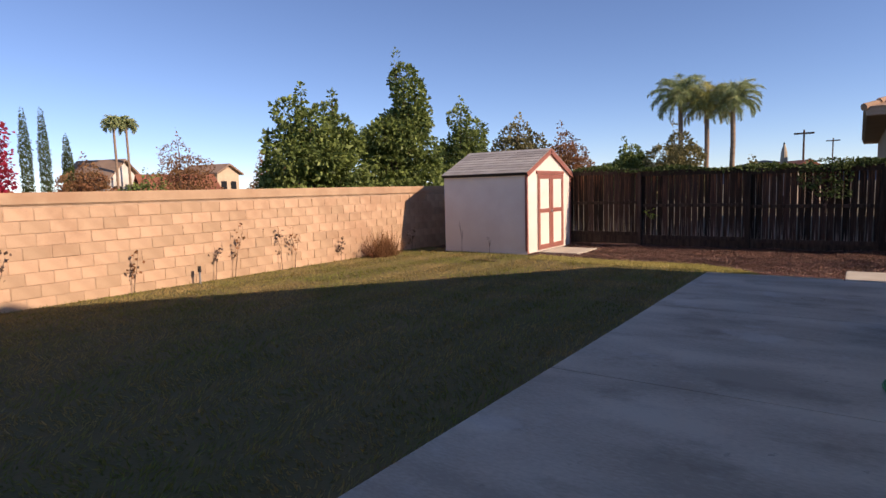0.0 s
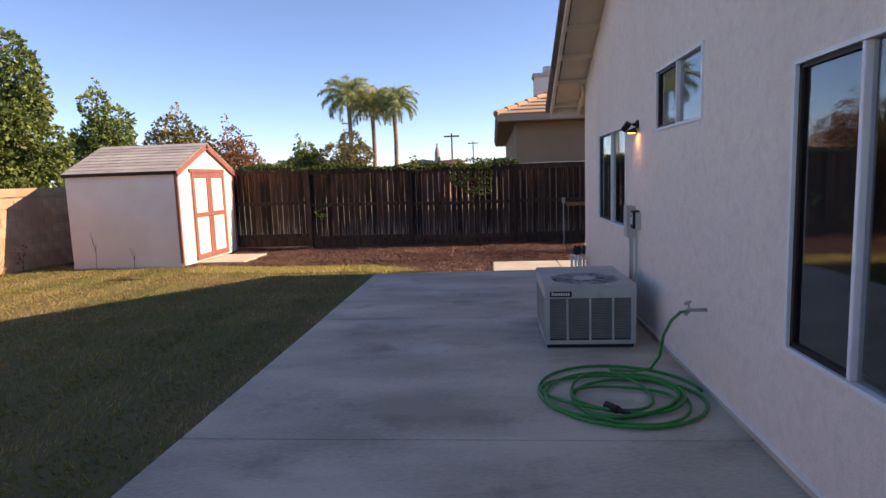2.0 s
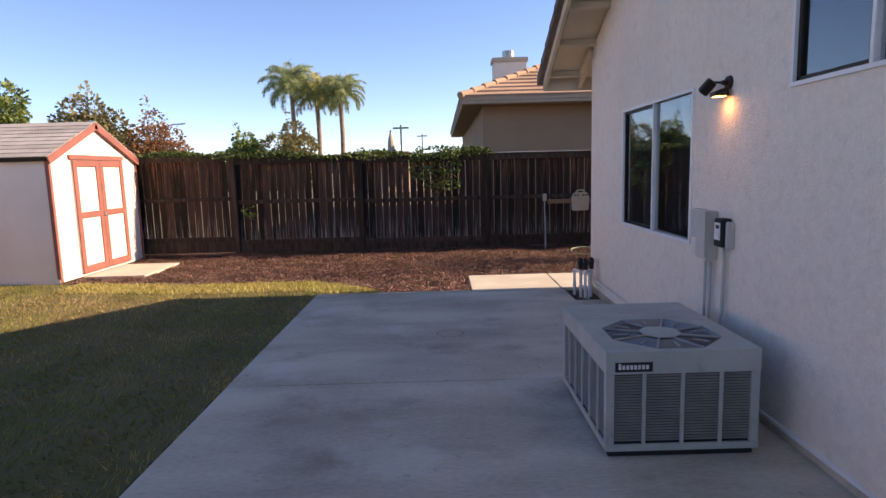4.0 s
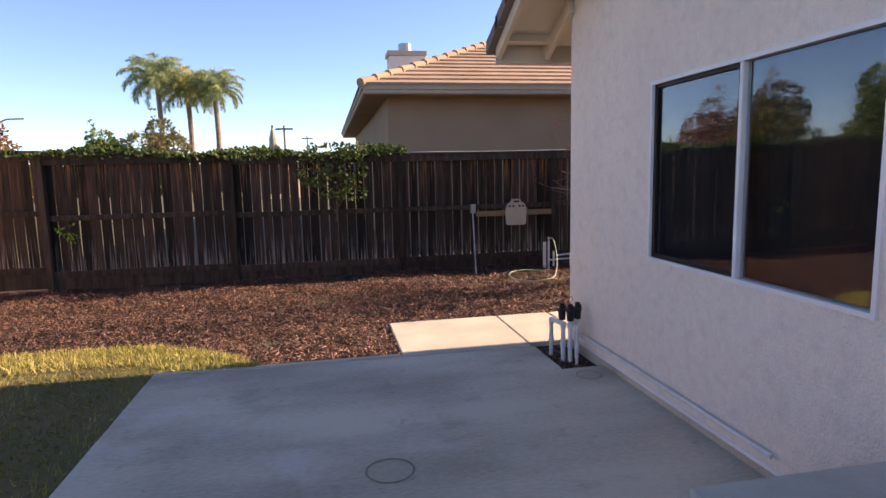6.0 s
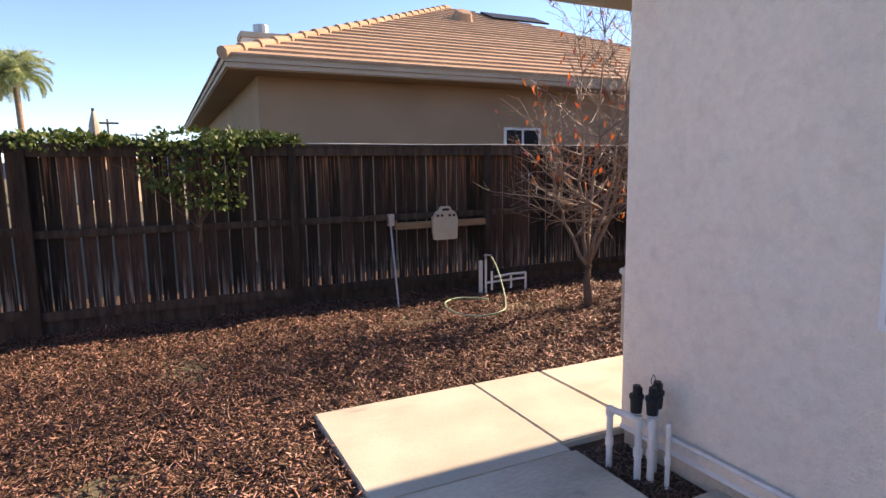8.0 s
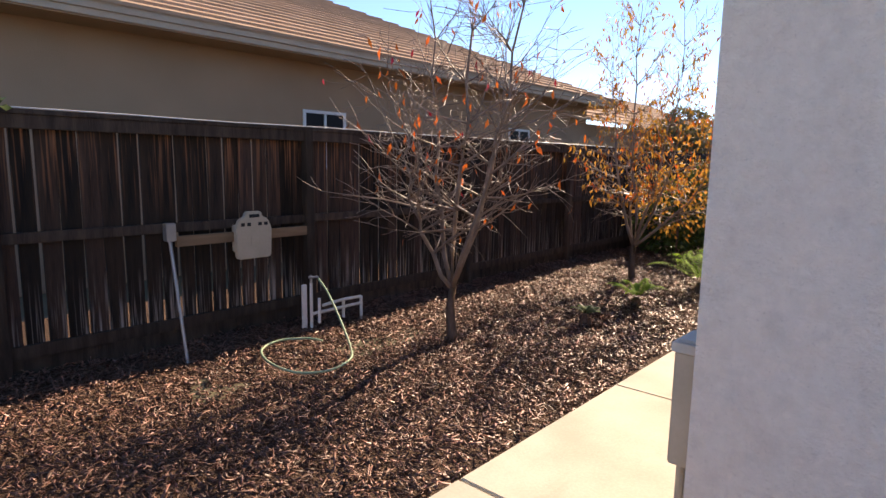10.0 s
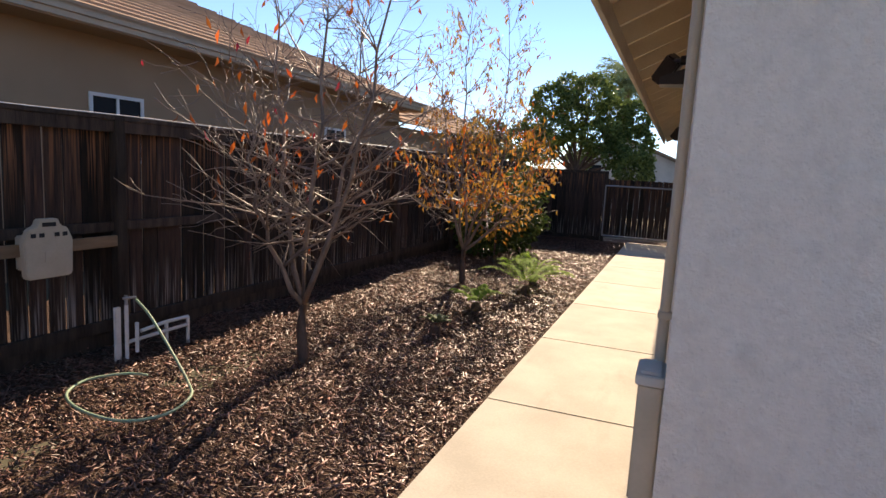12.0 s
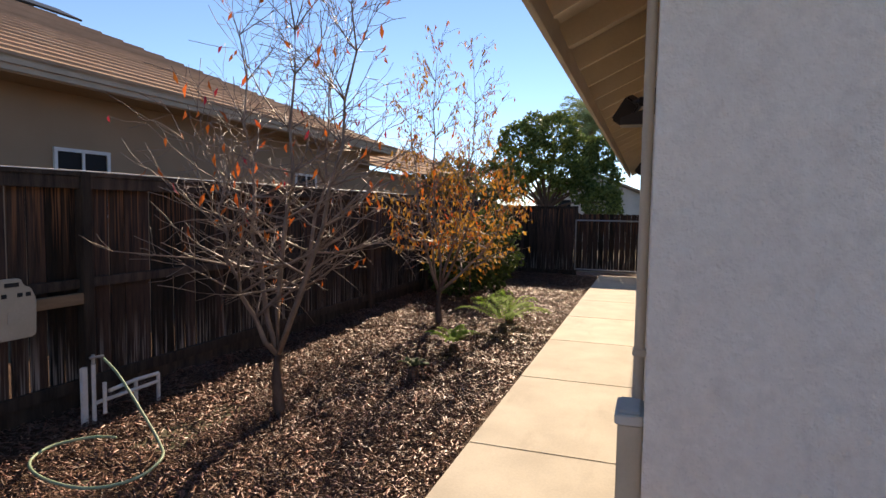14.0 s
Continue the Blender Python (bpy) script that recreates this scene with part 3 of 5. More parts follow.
def fence_run(nodes, parent, base=0.2, height=1.965, pitch=0.138):
    for (xa, ya), (xb, yb) in zip(nodes, nodes[1:]):
        L = math.hypot(xb - xa, yb - ya)
        ang = math.atan2(yb - ya, xb - xa)
        lift = 0.12 * max(0.0, min(1.0, (-1.9 - (xa + xb) / 2) / 4)) if ya == yb else 0.0
        m = Matrix.Translation((xa, ya, lift)) @ Matrix.Rotation(ang, 4, "Z")
        k = int(L / pitch)
        for i in range(k):
            jx = (i + 0.5) * L / k + random.uniform(-0.004, 0.004)
            piece("plank", planks[random.randrange(4)], parent, m @ pose(jx, 0.01, base, random.uniform(-0.3, 0.3), random.uniform(-0.22, 0.22), random.uniform(-2, 2)))
        bm = bmesh.new()
        box(bm, 0, -0.075, height - 0.13, L, -0.012, height - 0.03, bevel=0.004)
        box(bm, -0.02, -0.09, height - 0.03, L + 0.02, 0.06, height + 0.005, bevel=0.004)
        ob = part("top_rail", bm, POST, parent)
        ob.matrix_basis = m
        bm = bmesh.new()
        box(bm, 0, -0.05, 1.02, L, -0.012, 1.10, bevel=0.004)
        ob = part("mid_rail", bm, POST, parent)
        ob.matrix_basis = m
        bm = bmesh.new()
        box(bm, 0, -0.05, base - 0.03, L, -0.012, base + 0.07, bevel=0.004)
        ob = part("bottom_rail", bm, POST, parent)
        ob.matrix_basis = m
        bm = bmesh.new()
        box(bm, 0, -0.02, -0.06, L, 0.02, base - 0.01, bevel=0.004)
        ob = part("kickboard", bm, POST, parent)
        ob.matrix_basis = m
    for x, y in nodes:
        bm = bmesh.new()
        box(bm, x - 0.045, y - 0.10, -0.1, x + 0.045, y - 0.012, height + 0.01 + (0.12 * max(0.0, min(1.0, (-1.9 - x) / 4)) if len(nodes) > 2 else 0.0), bevel=0.006)
        part("post", bm, POST, parent)


fence_run(nodes, fence)
end_fence = thing("end_fence", "dark board fence closing the side yard", "fence", kind="structure")
fence_run([(15.95, 14.1), (15.95, 16.55)], end_fence, 0.1, 1.83, 0.118)

gate = thing("gate", "dark wooden side gate in a steel frame", "gate")
for i in range(12):
    piece("board", planks[i % 4], gate, pose(15.97, 12.42 + i * 0.138, 0.1, 0, 0, 90) @ Matrix.Diagonal((1, 1, 0.92, 1)))
bm = bmesh.new()
for a, b in (((12.38, 0.12), (12.38, 1.48)), ((14.04, 0.12), (14.04, 1.48)), ((12.38, 1.46), (14.04, 1.46)), ((12.38, 0.14), (14.04, 0.14))):
    cyl(bm, (15.91, *a), (15.91, *b), 0.02, n=8)
part("gate_frame", bm, STEEL, gate, "grey tubular steel frame")
boxpart("latch", (15.85, 12.42, 1.0, 15.91, 12.5, 1.12), BLACK, gate)

# ---- shed ----
shed = thing("shed", "white-painted garden shed with red-brown trim", "shed")
SX0, SX1, SY0, SY1, SE, SA = -8.95, -6.46, 13.72, 16.42, 2.03, 2.64
SM = (SY0 + SY1) / 2
bm = bmesh.new()
prism(bm, [(SX1 - 0.06, SY0, 0), (SX1 - 0.06, SY1, 0), (SX1 - 0.06, SY1, SE), (SX1 - 0.06, SM, SA), (SX1 - 0.06, SY0, SE)], (SX0 - SX1 + 0.06, 0, 0))
part("body", bm, SHED_WHITE, shed)
bm = bmesh.new()
prism(bm, [(SX1 - 0.058, SY0 + 0.01, 0), (SX1 - 0.058, SY1 - 0.01, 0), (SX1 - 0.058, SY1 - 0.01, SE), (SX1 - 0.058, SM, SA - 0.01), (SX1 - 0.058, SY0 + 0.01, SE)], (0.05, 0, 0))
part("front_panel", bm, SHED_WHITE, shed)
slope = math.atan2(SA - SE, SM - SY0)
LS = math.hypot(SA - SE, SM - SY0) + 0.08
for s in (1, -1):
    m0 = Matrix.Translation((0, SM, SA + 0.03)) @ (Matrix.Rotation(slope, 4, "X") if s == 1 else Matrix.Rotation(math.pi, 4, "Z") @ Matrix.Rotation(slope, 4, "X"))
    xo = (SX0 - 0.02, SX1 + 0.05) if s == 1 else (-SX1 - 0.05, -SX0 + 0.02)
    bm = bmesh.new()
    box(bm, xo[0], -LS, -0.03, xo[1], 0, 0.0, m0)
    part("roof_deck", bm, SHED_WHITE, shed)
    for r in range(9):
        a = -LS - 0.02 + r * LS / 9
        bm = bmesh.new()
        x = xo[0] - random.uniform(0, 0.25)
        while x < xo[1]:
            w = random.uniform(0.28, 0.34)
            x0, x1 = max(x, xo[0]), min(x + w - 0.005, xo[1])
            if x1 > x0 + 0.02:
                prism(bm, [tuple(m0 @ Vector((x0, a, 0.012))), tuple(m0 @ Vector((x1, a, 0.012))), tuple(m0 @ Vector((x1, a + LS / 9 + 0.03, 0.003))), tuple(m0 @ Vector((x0, a + LS / 9 + 0.03, 0.003)))], tuple(m0.to_3x3() @ Vector((0, 0, 0.009))))
            x += w
        part("shingle_course", bm, SHINGLE, shed, "grey-brown asphalt shingles")
    bm = bmesh.new()
    box(bm, (SX1 if s == 1 else -SX1 - 0.055), -LS, -0.12, (SX1 + 0.055 if s == 1 else -SX1), 0.0, 0.0, m0)
    part("rake_trim", bm, SHED_TRIM, shed, "red-brown rake board")
    bm = bmesh.new()
    box(bm, xo[0], -LS - 0.025, -0.06, xo[1], -LS, 0.006, m0)
    part("drip_edge", bm, BLACK, shed)
for y0, y1 in ((SY0 - 0.012, SY0 + 0.05), (SY1 - 0.05, SY1 + 0.012)):
    boxpart("corner_trim", (SX1 - 0.05, y0, 0, SX1 + 0.012, y1, SE - 0.02), SHED_TRIM, shed, "red-brown corner board")
boxpart("base_strip", (SX0, SY0 - 0.02, -0.03, SX1, SY0 - 0.001, 0.06), SHED_WHITE, shed)
FX = SX1 - 0.005
DY0, DY1 = 14.3, 15.86
for a, b in ((DY0, (DY0 + DY1) / 2 - 0.003), ((DY0 + DY1) / 2 + 0.003, DY1)):
    bm = bmesh.new()
    box(bm, FX, a, 0.05, FX + 0.02, b, 1.99)
    door = part("door", bm, SHED_WHITE, shed, "white shed door with red-brown stiles")
    for q in ((a, a + 0.11, 0.05, 1.99), (b - 0.11, b, 0.05, 1.99), (a + 0.11, b - 0.11, 0.05, 0.17), (a + 0.11, b - 0.11, 1.0, 1.1), (a + 0.11, b - 0.11, 1.88, 1.99)):
        boxpart("stile", (FX + 0.02, q[0], q[2], FX + 0.04, q[1], q[3]), SHED_TRIM, door, bevel=0.002)
boxpart("door_header", (FX, DY0 - 0.06, 2.0, FX + 0.03, DY1 + 0.06, 2.08), SHED_TRIM, shed)
boxpart("latch", (FX + 0.04, (DY0 + DY1) / 2 - 0.03, 1.0, FX + 0.06, (DY0 + DY1) / 2 + 0.05, 1.06), STEEL, shed)
tagged(boxpart("concrete_pad", (-6.4, 14.2, -0.05, -5.35, 15.6, 0.012), PALE_CONCRETE, bevel=0.01), "pale concrete pad before the shed door", "concrete pad")

# ---- air conditioner ----
ac = thing("air_conditioner", "grey metal outdoor condenser unit with louvred sides", "air conditioner")
AX0, AX1, AY0, AY1, AH = 0.64, 1.51, 7.46, 8.62, 0.625
LD = 0.74
boxpart("base_pan", (AX0 + 0.02, AY0 + 0.02, 0.0, AX1 - 0.02, AY1 - 0.02, 0.06), BLACK, ac)
boxpart("coil", (AX0 + 0.03, AY0 + 0.03, 0.06, AX1 - 0.03, AY1 - 0.03, AH - 0.05), AC_DARK, ac, "dark coil behind louvres")
bm = bmesh.new()
T = 0.012
for x in (AX0, AX1 - 0.05):
    for y in (AY0, AY1 - 0.05):
        box(bm, x + 0.002, y + 0.002, 0.082, x + 0.048, y + 0.048, AH - 0.132)
box(bm, AX0, AY0, AH - 0.13, AX1, AY0 + T, AH - 0.03)
box(bm, AX0, AY1 - T, AH - 0.13, AX1, AY1, AH - 0.03)
box(bm, AX0, AY0 + T, AH - 0.13, AX0 + T, AY1 - T, AH - 0.03)
box(bm, AX1 - T, AY0 + T, AH - 0.13, AX1, AY1 - T, AH - 0.03)
for a in (0.04,):
    box(bm, AX0, AY0, a, AX1, AY0 + T, a + 0.04)
    box(bm, AX0, AY0 + T, a, AX0 + T, AY1, a + 0.04)
for i in range(1, 4):
    x = AX0 + i * (AX1 - AX0) / 4
    box(bm, x - 0.01, AY0 + 0.001, 0.08, x + 0.01, AY0 + T, AH - 0.12)
for i in range(1, 6):
    y = AY0 + i * (AY1 - AY0) / 6
    box(bm, AX0 + 0.001, y - 0.01, 0.08, AX0 + T, y + 0.01, AH - 0.12)
part("cabinet_frame", bm, AC_PAINT, ac)
for side in range(2):
    bm = bmesh.new()
    for k in range(26):
        z = 0.095 + k * 0.0165
        if side == 0:
            box(bm, AX0 + 0.04, AY0 + 0.012, z, AX1 - 0.04, AY0 + 0.024, z + 0.010)
        else:
            box(bm, AX0 + 0.012, AY0 + 0.04, z, AX0 + 0.024, AY1 - 0.04, z + 0.010)
    part("louvres", bm, AC_LOUVRE, ac, "fine horizontal louvre slits")
# lid with an eight-sided fan opening
cx, cy, R = (AX0 + AX1) / 2, AY0 + LD / 2, 0.352
bm = bmesh.new()
oct_pts = [Vector((cx + R * math.cos(radians(22.5 + 45 * k)), cy + R * math.sin(radians(22.5 + 45 * k)), AH)) for k in range(8)]
outer = [(AX1, cy + 0.15), (cx + 0.15, AY0 + LD), (cx - 0.15, AY0 + LD), (AX0, cy + 0.15), (AX0, cy - 0.15), (cx - 0.15, AY0), (cx + 0.15, AY0), (AX1, cy - 0.15)]
for k in range(8):
    a, b = oct_pts[k], oct_pts[(k + 1) % 8]
    c, d = outer[k], outer[(k + 1) % 8]
    poly(bm, [a, (*c, AH), (*d, AH), b])
for k, c in ((0, (AX1, AY0 + LD)), (2, (AX0, AY0 + LD)), (4, (AX0, AY0)), (6, (AX1, AY0))):
    poly(bm, [(*outer[k], AH), (*c, AH), (*outer[k + 1], AH)])
r = bmesh.ops.extrude_face_region(bm, geom=list(bm.faces))
bmesh.ops.translate(bm, vec=(0, 0, -0.03), verts=[v for v in r["geom"] if isinstance(v, bmesh.types.BMVert)])
bmesh.ops.remove_doubles(bm, verts=bm.verts, dist=0.0005)
box(bm, AX0, AY0 + LD + 0.004, AH - 0.035, AX1, AY1, AH, bevel=0.004)
bmesh.ops.recalc_face_normals(bm, faces=bm.faces)
lid = part("lid", bm, AC_PAINT, ac, "flat grey sheet-metal lid")
bm = bmesh.new()
for k in range(8):
    a = radians(22.5 + 45 * k)
    cyl(bm, (cx + 0.08 * math.cos(a), cy + 0.08 * math.sin(a), AH - 0.004), (cx + R * math.cos(a), cy + R * math.sin(a), AH - 0.004), 0.008, n=6)
for ring in range(1, 15):
    rr = 0.12 + ring * 0.0155
    for k in range(8):
        a, b = radians(22.5 + 45 * k), radians(67.5 + 45 * k)
        cyl(bm, (cx + rr * math.cos(a), cy + rr * math.sin(a), AH - 0.01), (cx + rr * math.cos(b), cy + rr * math.sin(b), AH - 0.01), 0.0022, n=4)
for k in range(8):
    a = radians(45 * k + 3)
    cyl(bm, (cx + 0.2 * math.cos(a), cy + 0.2 * math.sin(a), AH - 0.005), (cx + 0.29 * math.cos(a), cy + 0.29 * math.sin(a), AH - 0.005), 0.007, n=6)
part("fan_grille", bm, STEEL, lid, "wire fan guard")
bm = bmesh.new()
bmesh.ops.create_circle(bm, cap_ends=True, segments=8, radius=0.125, matrix=Matrix.Translation((cx, cy, AH - 0.002)) @ Matrix.Rotation(radians(22.5), 4, "Z"))
r = bmesh.ops.extrude_face_region(bm, geom=list(bm.faces))
bmesh.ops.translate(bm, vec=(0, 0, 0.008), verts=[v for v in r["geom"] if isinstance(v, bmesh.types.BMVert)])
part("hub_plate", bm, AC_PAINT, lid)
bm = bmesh.new()
for k in range(3):
    m = Matrix.Translation((cx, cy, AH - 0.12)) @ Matrix.Rotation(k * math.tau / 3, 4, "Z") @ Matrix.Rotation(0.4, 4, "X")
    box(bm, 0.05, -0.09, -0.004, 0.31, 0.09, 0.004, m)
part("fan_blade", bm, AC_DARK, ac)
bm = bmesh.new()
box(bm, AX0 + 0.05, AY0 - 0.004, AH - 0.115, AX0 + 0.26, AY0, AH - 0.06, bevel=0.001)
badge = part("badge", bm, BLACK, ac, "black name plate with plain pale bar")
for i in range(8):
    boxpart("badge_bar", (AX0 + 0.068 + i * 0.022, AY0 - 0.006, AH - 0.1, AX0 + 0.083 + i * 0.022, AY0 - 0.004, AH - (0.066 if i == 0 else 0.075)), LABEL, badge, bevel=0)

# ---- green hose and tap ----
hose = thing("garden_hose", "bright green garden hose coiled on the patio", "hose")
pts = []
for i in range(260):
    t = i / 259
    a = t * math.tau * 6.2
    rx = 0.58 - 0.27 * t + 0.09 * math.sin(a * 0.37 + 1)
    ry = 0.56 - 0.27 * t + 0.10 * math.sin(a * 0.53)
    pts.append((1.06 + 0.1 * math.sin(a * 0.21) + rx * math.cos(a), 6.16 + 0.1 * math.cos(a * 0.3) + ry * math.sin(a), 0.016 + 0.028 * t * (1 + math.sin(a * 1.7)) / 2 + 0.012 * (i % 260) / 260))
bm = bmesh.new()
tube(bm, pts, 0.0125, 7)
part("hose_coil", bm, GREEN_HOSE, hose, smooth=True)
bm = bmesh.new()
tube(bm, [(1.12, 6.75, 0.02), (1.3, 6.68, 0.03), (1.42, 6.58, 0.09), (1.46, 6.48, 0.22), (1.46, 6.38, 0.42), (1.5, 6.31, 0.56), (1.56, 6.29, 0.625), (1.62, 6.29, 0.63)], 0.0125, 7)
part("riser", bm, GREEN_HOSE, hose, smooth=True)
bm = bmesh.new()
cyl(bm, (0.93, 5.9, 0.05), (1.0, 5.82, 0.045), 0.03, 0.03, 10)
cyl(bm, (1.0, 5.82, 0.045), (1.08, 5.76, 0.04), 0.022, 0.012, 10)
part("nozzle", bm, BLACK, hose, "black spray nozzle")
tap = thing("hose_tap", "metal hose tap on the stucco wall", "tap")
bm = bmesh.new()
cyl(bm, (1.75, 6.29, 0.64), (1.6, 6.29, 0.64), 0.014)
cyl(bm, (1.63, 6.29, 0.64), (1.59, 6.29, 0.6), 0.013)
part("spout", bm, STEEL, tap)
bm = bmesh.new()
cyl(bm, (1.63, 6.29, 0.64), (1.61, 6.29, 0.7), 0.006)
cyl(bm, (1.612, 6.29, 0.693), (1.608, 6.29, 0.703), 0.03, n=8)
part("tap_wheel", bm, STEEL, tap)

# ---- electrical boxes ----
ebox = thing("breaker_box", "grey metal electrical box with conduits on stucco wall", "electrical box")
boxpart("body", (1.665, 8.53, 0.95, 1.75, 8.70, 1.31), GREY_BOX, ebox, bevel=0.008)
boxpart("side_box", (1.69, 8.70, 1.09, 1.75, 8.86, 1.31), GREY_BOX, ebox, bevel=0.006)
boxpart("cover", (1.653, 8.535, 0.97, 1.665, 8.695, 1.315), GREY_BOX, ebox, "hinged cover", 0.004)
for y, y2 in ((8.66, 8.65), (8.58, 8.56)):
    bm = bmesh.new()
    tube(bm, [(1.72, y, 0.93), (1.72, y, 0.5), (1.70, y2, 0.3), (1.52, y2 - 0.03, 0.2)], 0.011, 8)
    part("conduit", bm, GREY_BOX, ebox, smooth=True)
meter = thing("disconnect_box", "small dark disconnect box with white label", "electrical box")
boxpart("body", (1.675, 8.33, 1.07, 1.75, 8.45, 1.27), BLACK, meter, bevel=0.008)
boxpart("back_box", (1.70, 8.29, 1.06, 1.75, 8.33, 1.25), GREY_BOX, meter, bevel=0.006)
boxpart("label", (1.67, 8.35, 1.12, 1.675, 8.43, 1.24), LABEL, meter, "white warning label", 0)
boxpart("label_bar", (1.668, 8.36, 1.20, 1.67, 8.405, 1.225), BLACK, meter, bevel=0)
bm = bmesh.new()
tube(bm, [(1.72, 8.38, 1.07), (1.72, 8.38, 0.6), (1.70, 8.37, 0.5), (1.5, 8.36, 0.42)], 0.012, 8)
part("whip", bm, GREY_BOX, meter, smooth=True)


def flood(at, label, lit=True):
    """A two-headed security light on a round plate, built facing -x."""
    o = thing("security_light", label, "wall light")
    bm = bmesh.new()
    cyl(bm, (0, 0, 0), (-0.035, 0, 0), 0.075, 0.065, 20)
    cyl(bm, (-0.035, 0, 0.0), (-0.09, 0, 0.0), 0.03, 0.025, 12)
    part("wall_plate", bm, BRONZE, o, smooth=False)
    bm = bmesh.new()
    tube(bm, [(-0.07, 0, 0), (-0.1, 0.06, 0.01), (-0.12, 0.12, 0.02)], 0.013, 8)
    part("arm", bm, BRONZE, o)
    bm = bmesh.new()
    box(bm, -0.05, -0.06, -0.085, 0.05, 0.06, 0.085, Matrix.Translation((-0.16, 0.19, -0.02)) @ Matrix.Rotation(radians(35), 4, "Y") @ Matrix.Rotation(0.4, 4, "X"), bevel=0.012)
    part("flood_head", bm, BRONZE, o, "tilted rectangular flood head")
    bm = bmesh.new()
    prism(bm, [(-0.05, -0.06, -0.05), (-0.19, -0.07, -0.1), (-0.19, -0.07, -0.14), (-0.03, -0.06, -0.14)], (0, 0.13, 0))
    part("lower_head", bm, BRONZE, o, "lower lamp hood")
    if lit:
        g = boxpart("lamp_lens", (-0.165, -0.05, -0.15, -0.06, 0.05, -0.142), LAMP, o, "glowing amber lens", 0)
    o.matrix_basis = at
    return o


flood(pose(1.75, 8.44, 2.2) @ Matrix.Scale(0.64, 4), "dark bronze two-headed security light, lower lamp lit")
lamp = new("security_lamp", bpy.data.lights.new("security_lamp", "AREA"))
lamp.data.energy, lamp.data.color, lamp.data.size = 0.28, (1.0, 0.5, 0.18), 0.07
lamp.matrix_world = look((1.665, 8.44, 2.085), (1.745, 8.42, 1.77))
flood(pose(3.4, SY, 2.36, 0, 0, -90), "dark security light under the side eave, unlit", False)
flood(pose(9.0, SY, 2.4, 0, 0, -90), "dark security light far along side wall, unlit", False)

# ---- side wall pipes and box ----
dsp = thing("drain_pipe", "cream painted drain pipe on the side wall", "drain pipe")
bm = bmesh.new()
cyl(bm, (1.98, SY + 0.024, 1.04), (1.98, SY + 0.024, 2.98), 0.019, n=12)
part("pipe", bm, EAVE, dsp, smooth=False)
for z in (1.2, 2.62):
    boxpart("strap", (1.955, SY, z, 2.005, SY + 0.048, z + 0.025), EAVE, dsp, bevel=0.003)
ub = thing("utility_box", "tall beige utility box at the wall corner", "utility box")
boxpart("body", (1.80, SY, 0.58, 1.98, SY + 0.085, 1.0), BEIGE, ub, bevel=0.006)
boxpart("lid", (1.79, SY, 1.0, 1.99, SY + 0.095, 1.035), GREY_BOX, ub, "grey lid", 0.004)
boxpart("lid_inset", (1.81, SY + 0.012, 1.035, 1.97, SY + 0.08, 1.045), GREY_BOX, ub, bevel=0.003)
for x in (1.85, 1.93):
    bm = bmesh.new()
    cyl(bm, (x, SY + 0.05, -0.02), (x, SY + 0.05, 0.58), 0.016)
    part("conduit", bm, BEIGE, ub)

# a second faint ring on the slab by the valve
bm = bmesh.new()
for k in range(32):
    a, b = k * math.tau / 32, (k + 1) * math.tau / 32
    r0, r1 = 0.095, 0.104
    poly(bm, [(1.54 + r0 * math.cos(a), 11.29 + r0 * math.sin(a), 0.004), (1.54 + r1 * math.cos(a), 11.29 + r1 * math.sin(a), 0.004), (1.54 + r1 * math.cos(b), 11.29 + r1 * math.sin(b), 0.004), (1.54 + r0 * math.cos(b), 11.29 + r0 * math.sin(b), 0.004)])
part("rust_ring", bm, RUST, patio, "faint ring left by a pot")

# ---- sprinkler valve at the corner ----
tagged(boxpart("soil_pocket", (1.392, 11.482, -0.1, 1.76, 12.2, -0.045), SOIL, bevel=0), "dark soil gap beside the slab corner", "soil", kind="structure")
n = 500
px, py = rng.uniform(1.4, 1.74, n), rng.uniform(11.5, 12.18, n)
scatter("pocket_chips", CHIPV, np.c_[px, py, rng.uniform(-0.045, -0.03, n)], rand_dirs(n) * np.array([1, 1, 0.3]), rand_dirs(n) * 0.5 + np.array([0, 0, 1.0]), np.c_[rng.uniform(0.006, 0.016, n), rng.uniform(0.02, 0.06, n), np.full(n, 0.01)], CHIP)
tagged(bpy.data.objects["pocket_chips"], "bark chips fallen into the soil gap", "mulch", kind="stuff")
val = thing("sprinkler_valve", "black sprinkler valve on white pipes in a soil gap", "sprinkler valve")
val.matrix_basis = Matrix.Translation((1.575, 11.8, 0)) @ Matrix.Diagonal((0.85, 0.8, 0.88, 1)) @ Matrix.Translation((-1.575, -11.76, 0))
for x, y, r in ((1.47, 11.98, 0.022), (1.52, 11.76, 0.024), (1.575, 11.70, 0.024), (1.60, 11.58, 0.016), (1.68, 11.78, 0.022)):
    bm = bmesh.new()
    cyl(bm, (x, y, -0.07), (x, y, 0.36), r, n=12)
    cyl(bm, (x, y, 0.1), (x, y, 0.15), r * 1.3, n=12)
    cyl(bm, (x, y, 0.3), (x, y, 0.35), r * 1.3, n=12)
    part("pipe", bm, PVC, val, "white plastic pipe")
bm = bmesh.new()
cyl(bm, (1.47, 11.98, 0.34), (1.52, 11.76, 0.34), 0.022)
cyl(bm, (1.575, 11.70, 0.36), (1.68, 11.78, 0.36), 0.03)
part("elbow", bm, PVC, val)
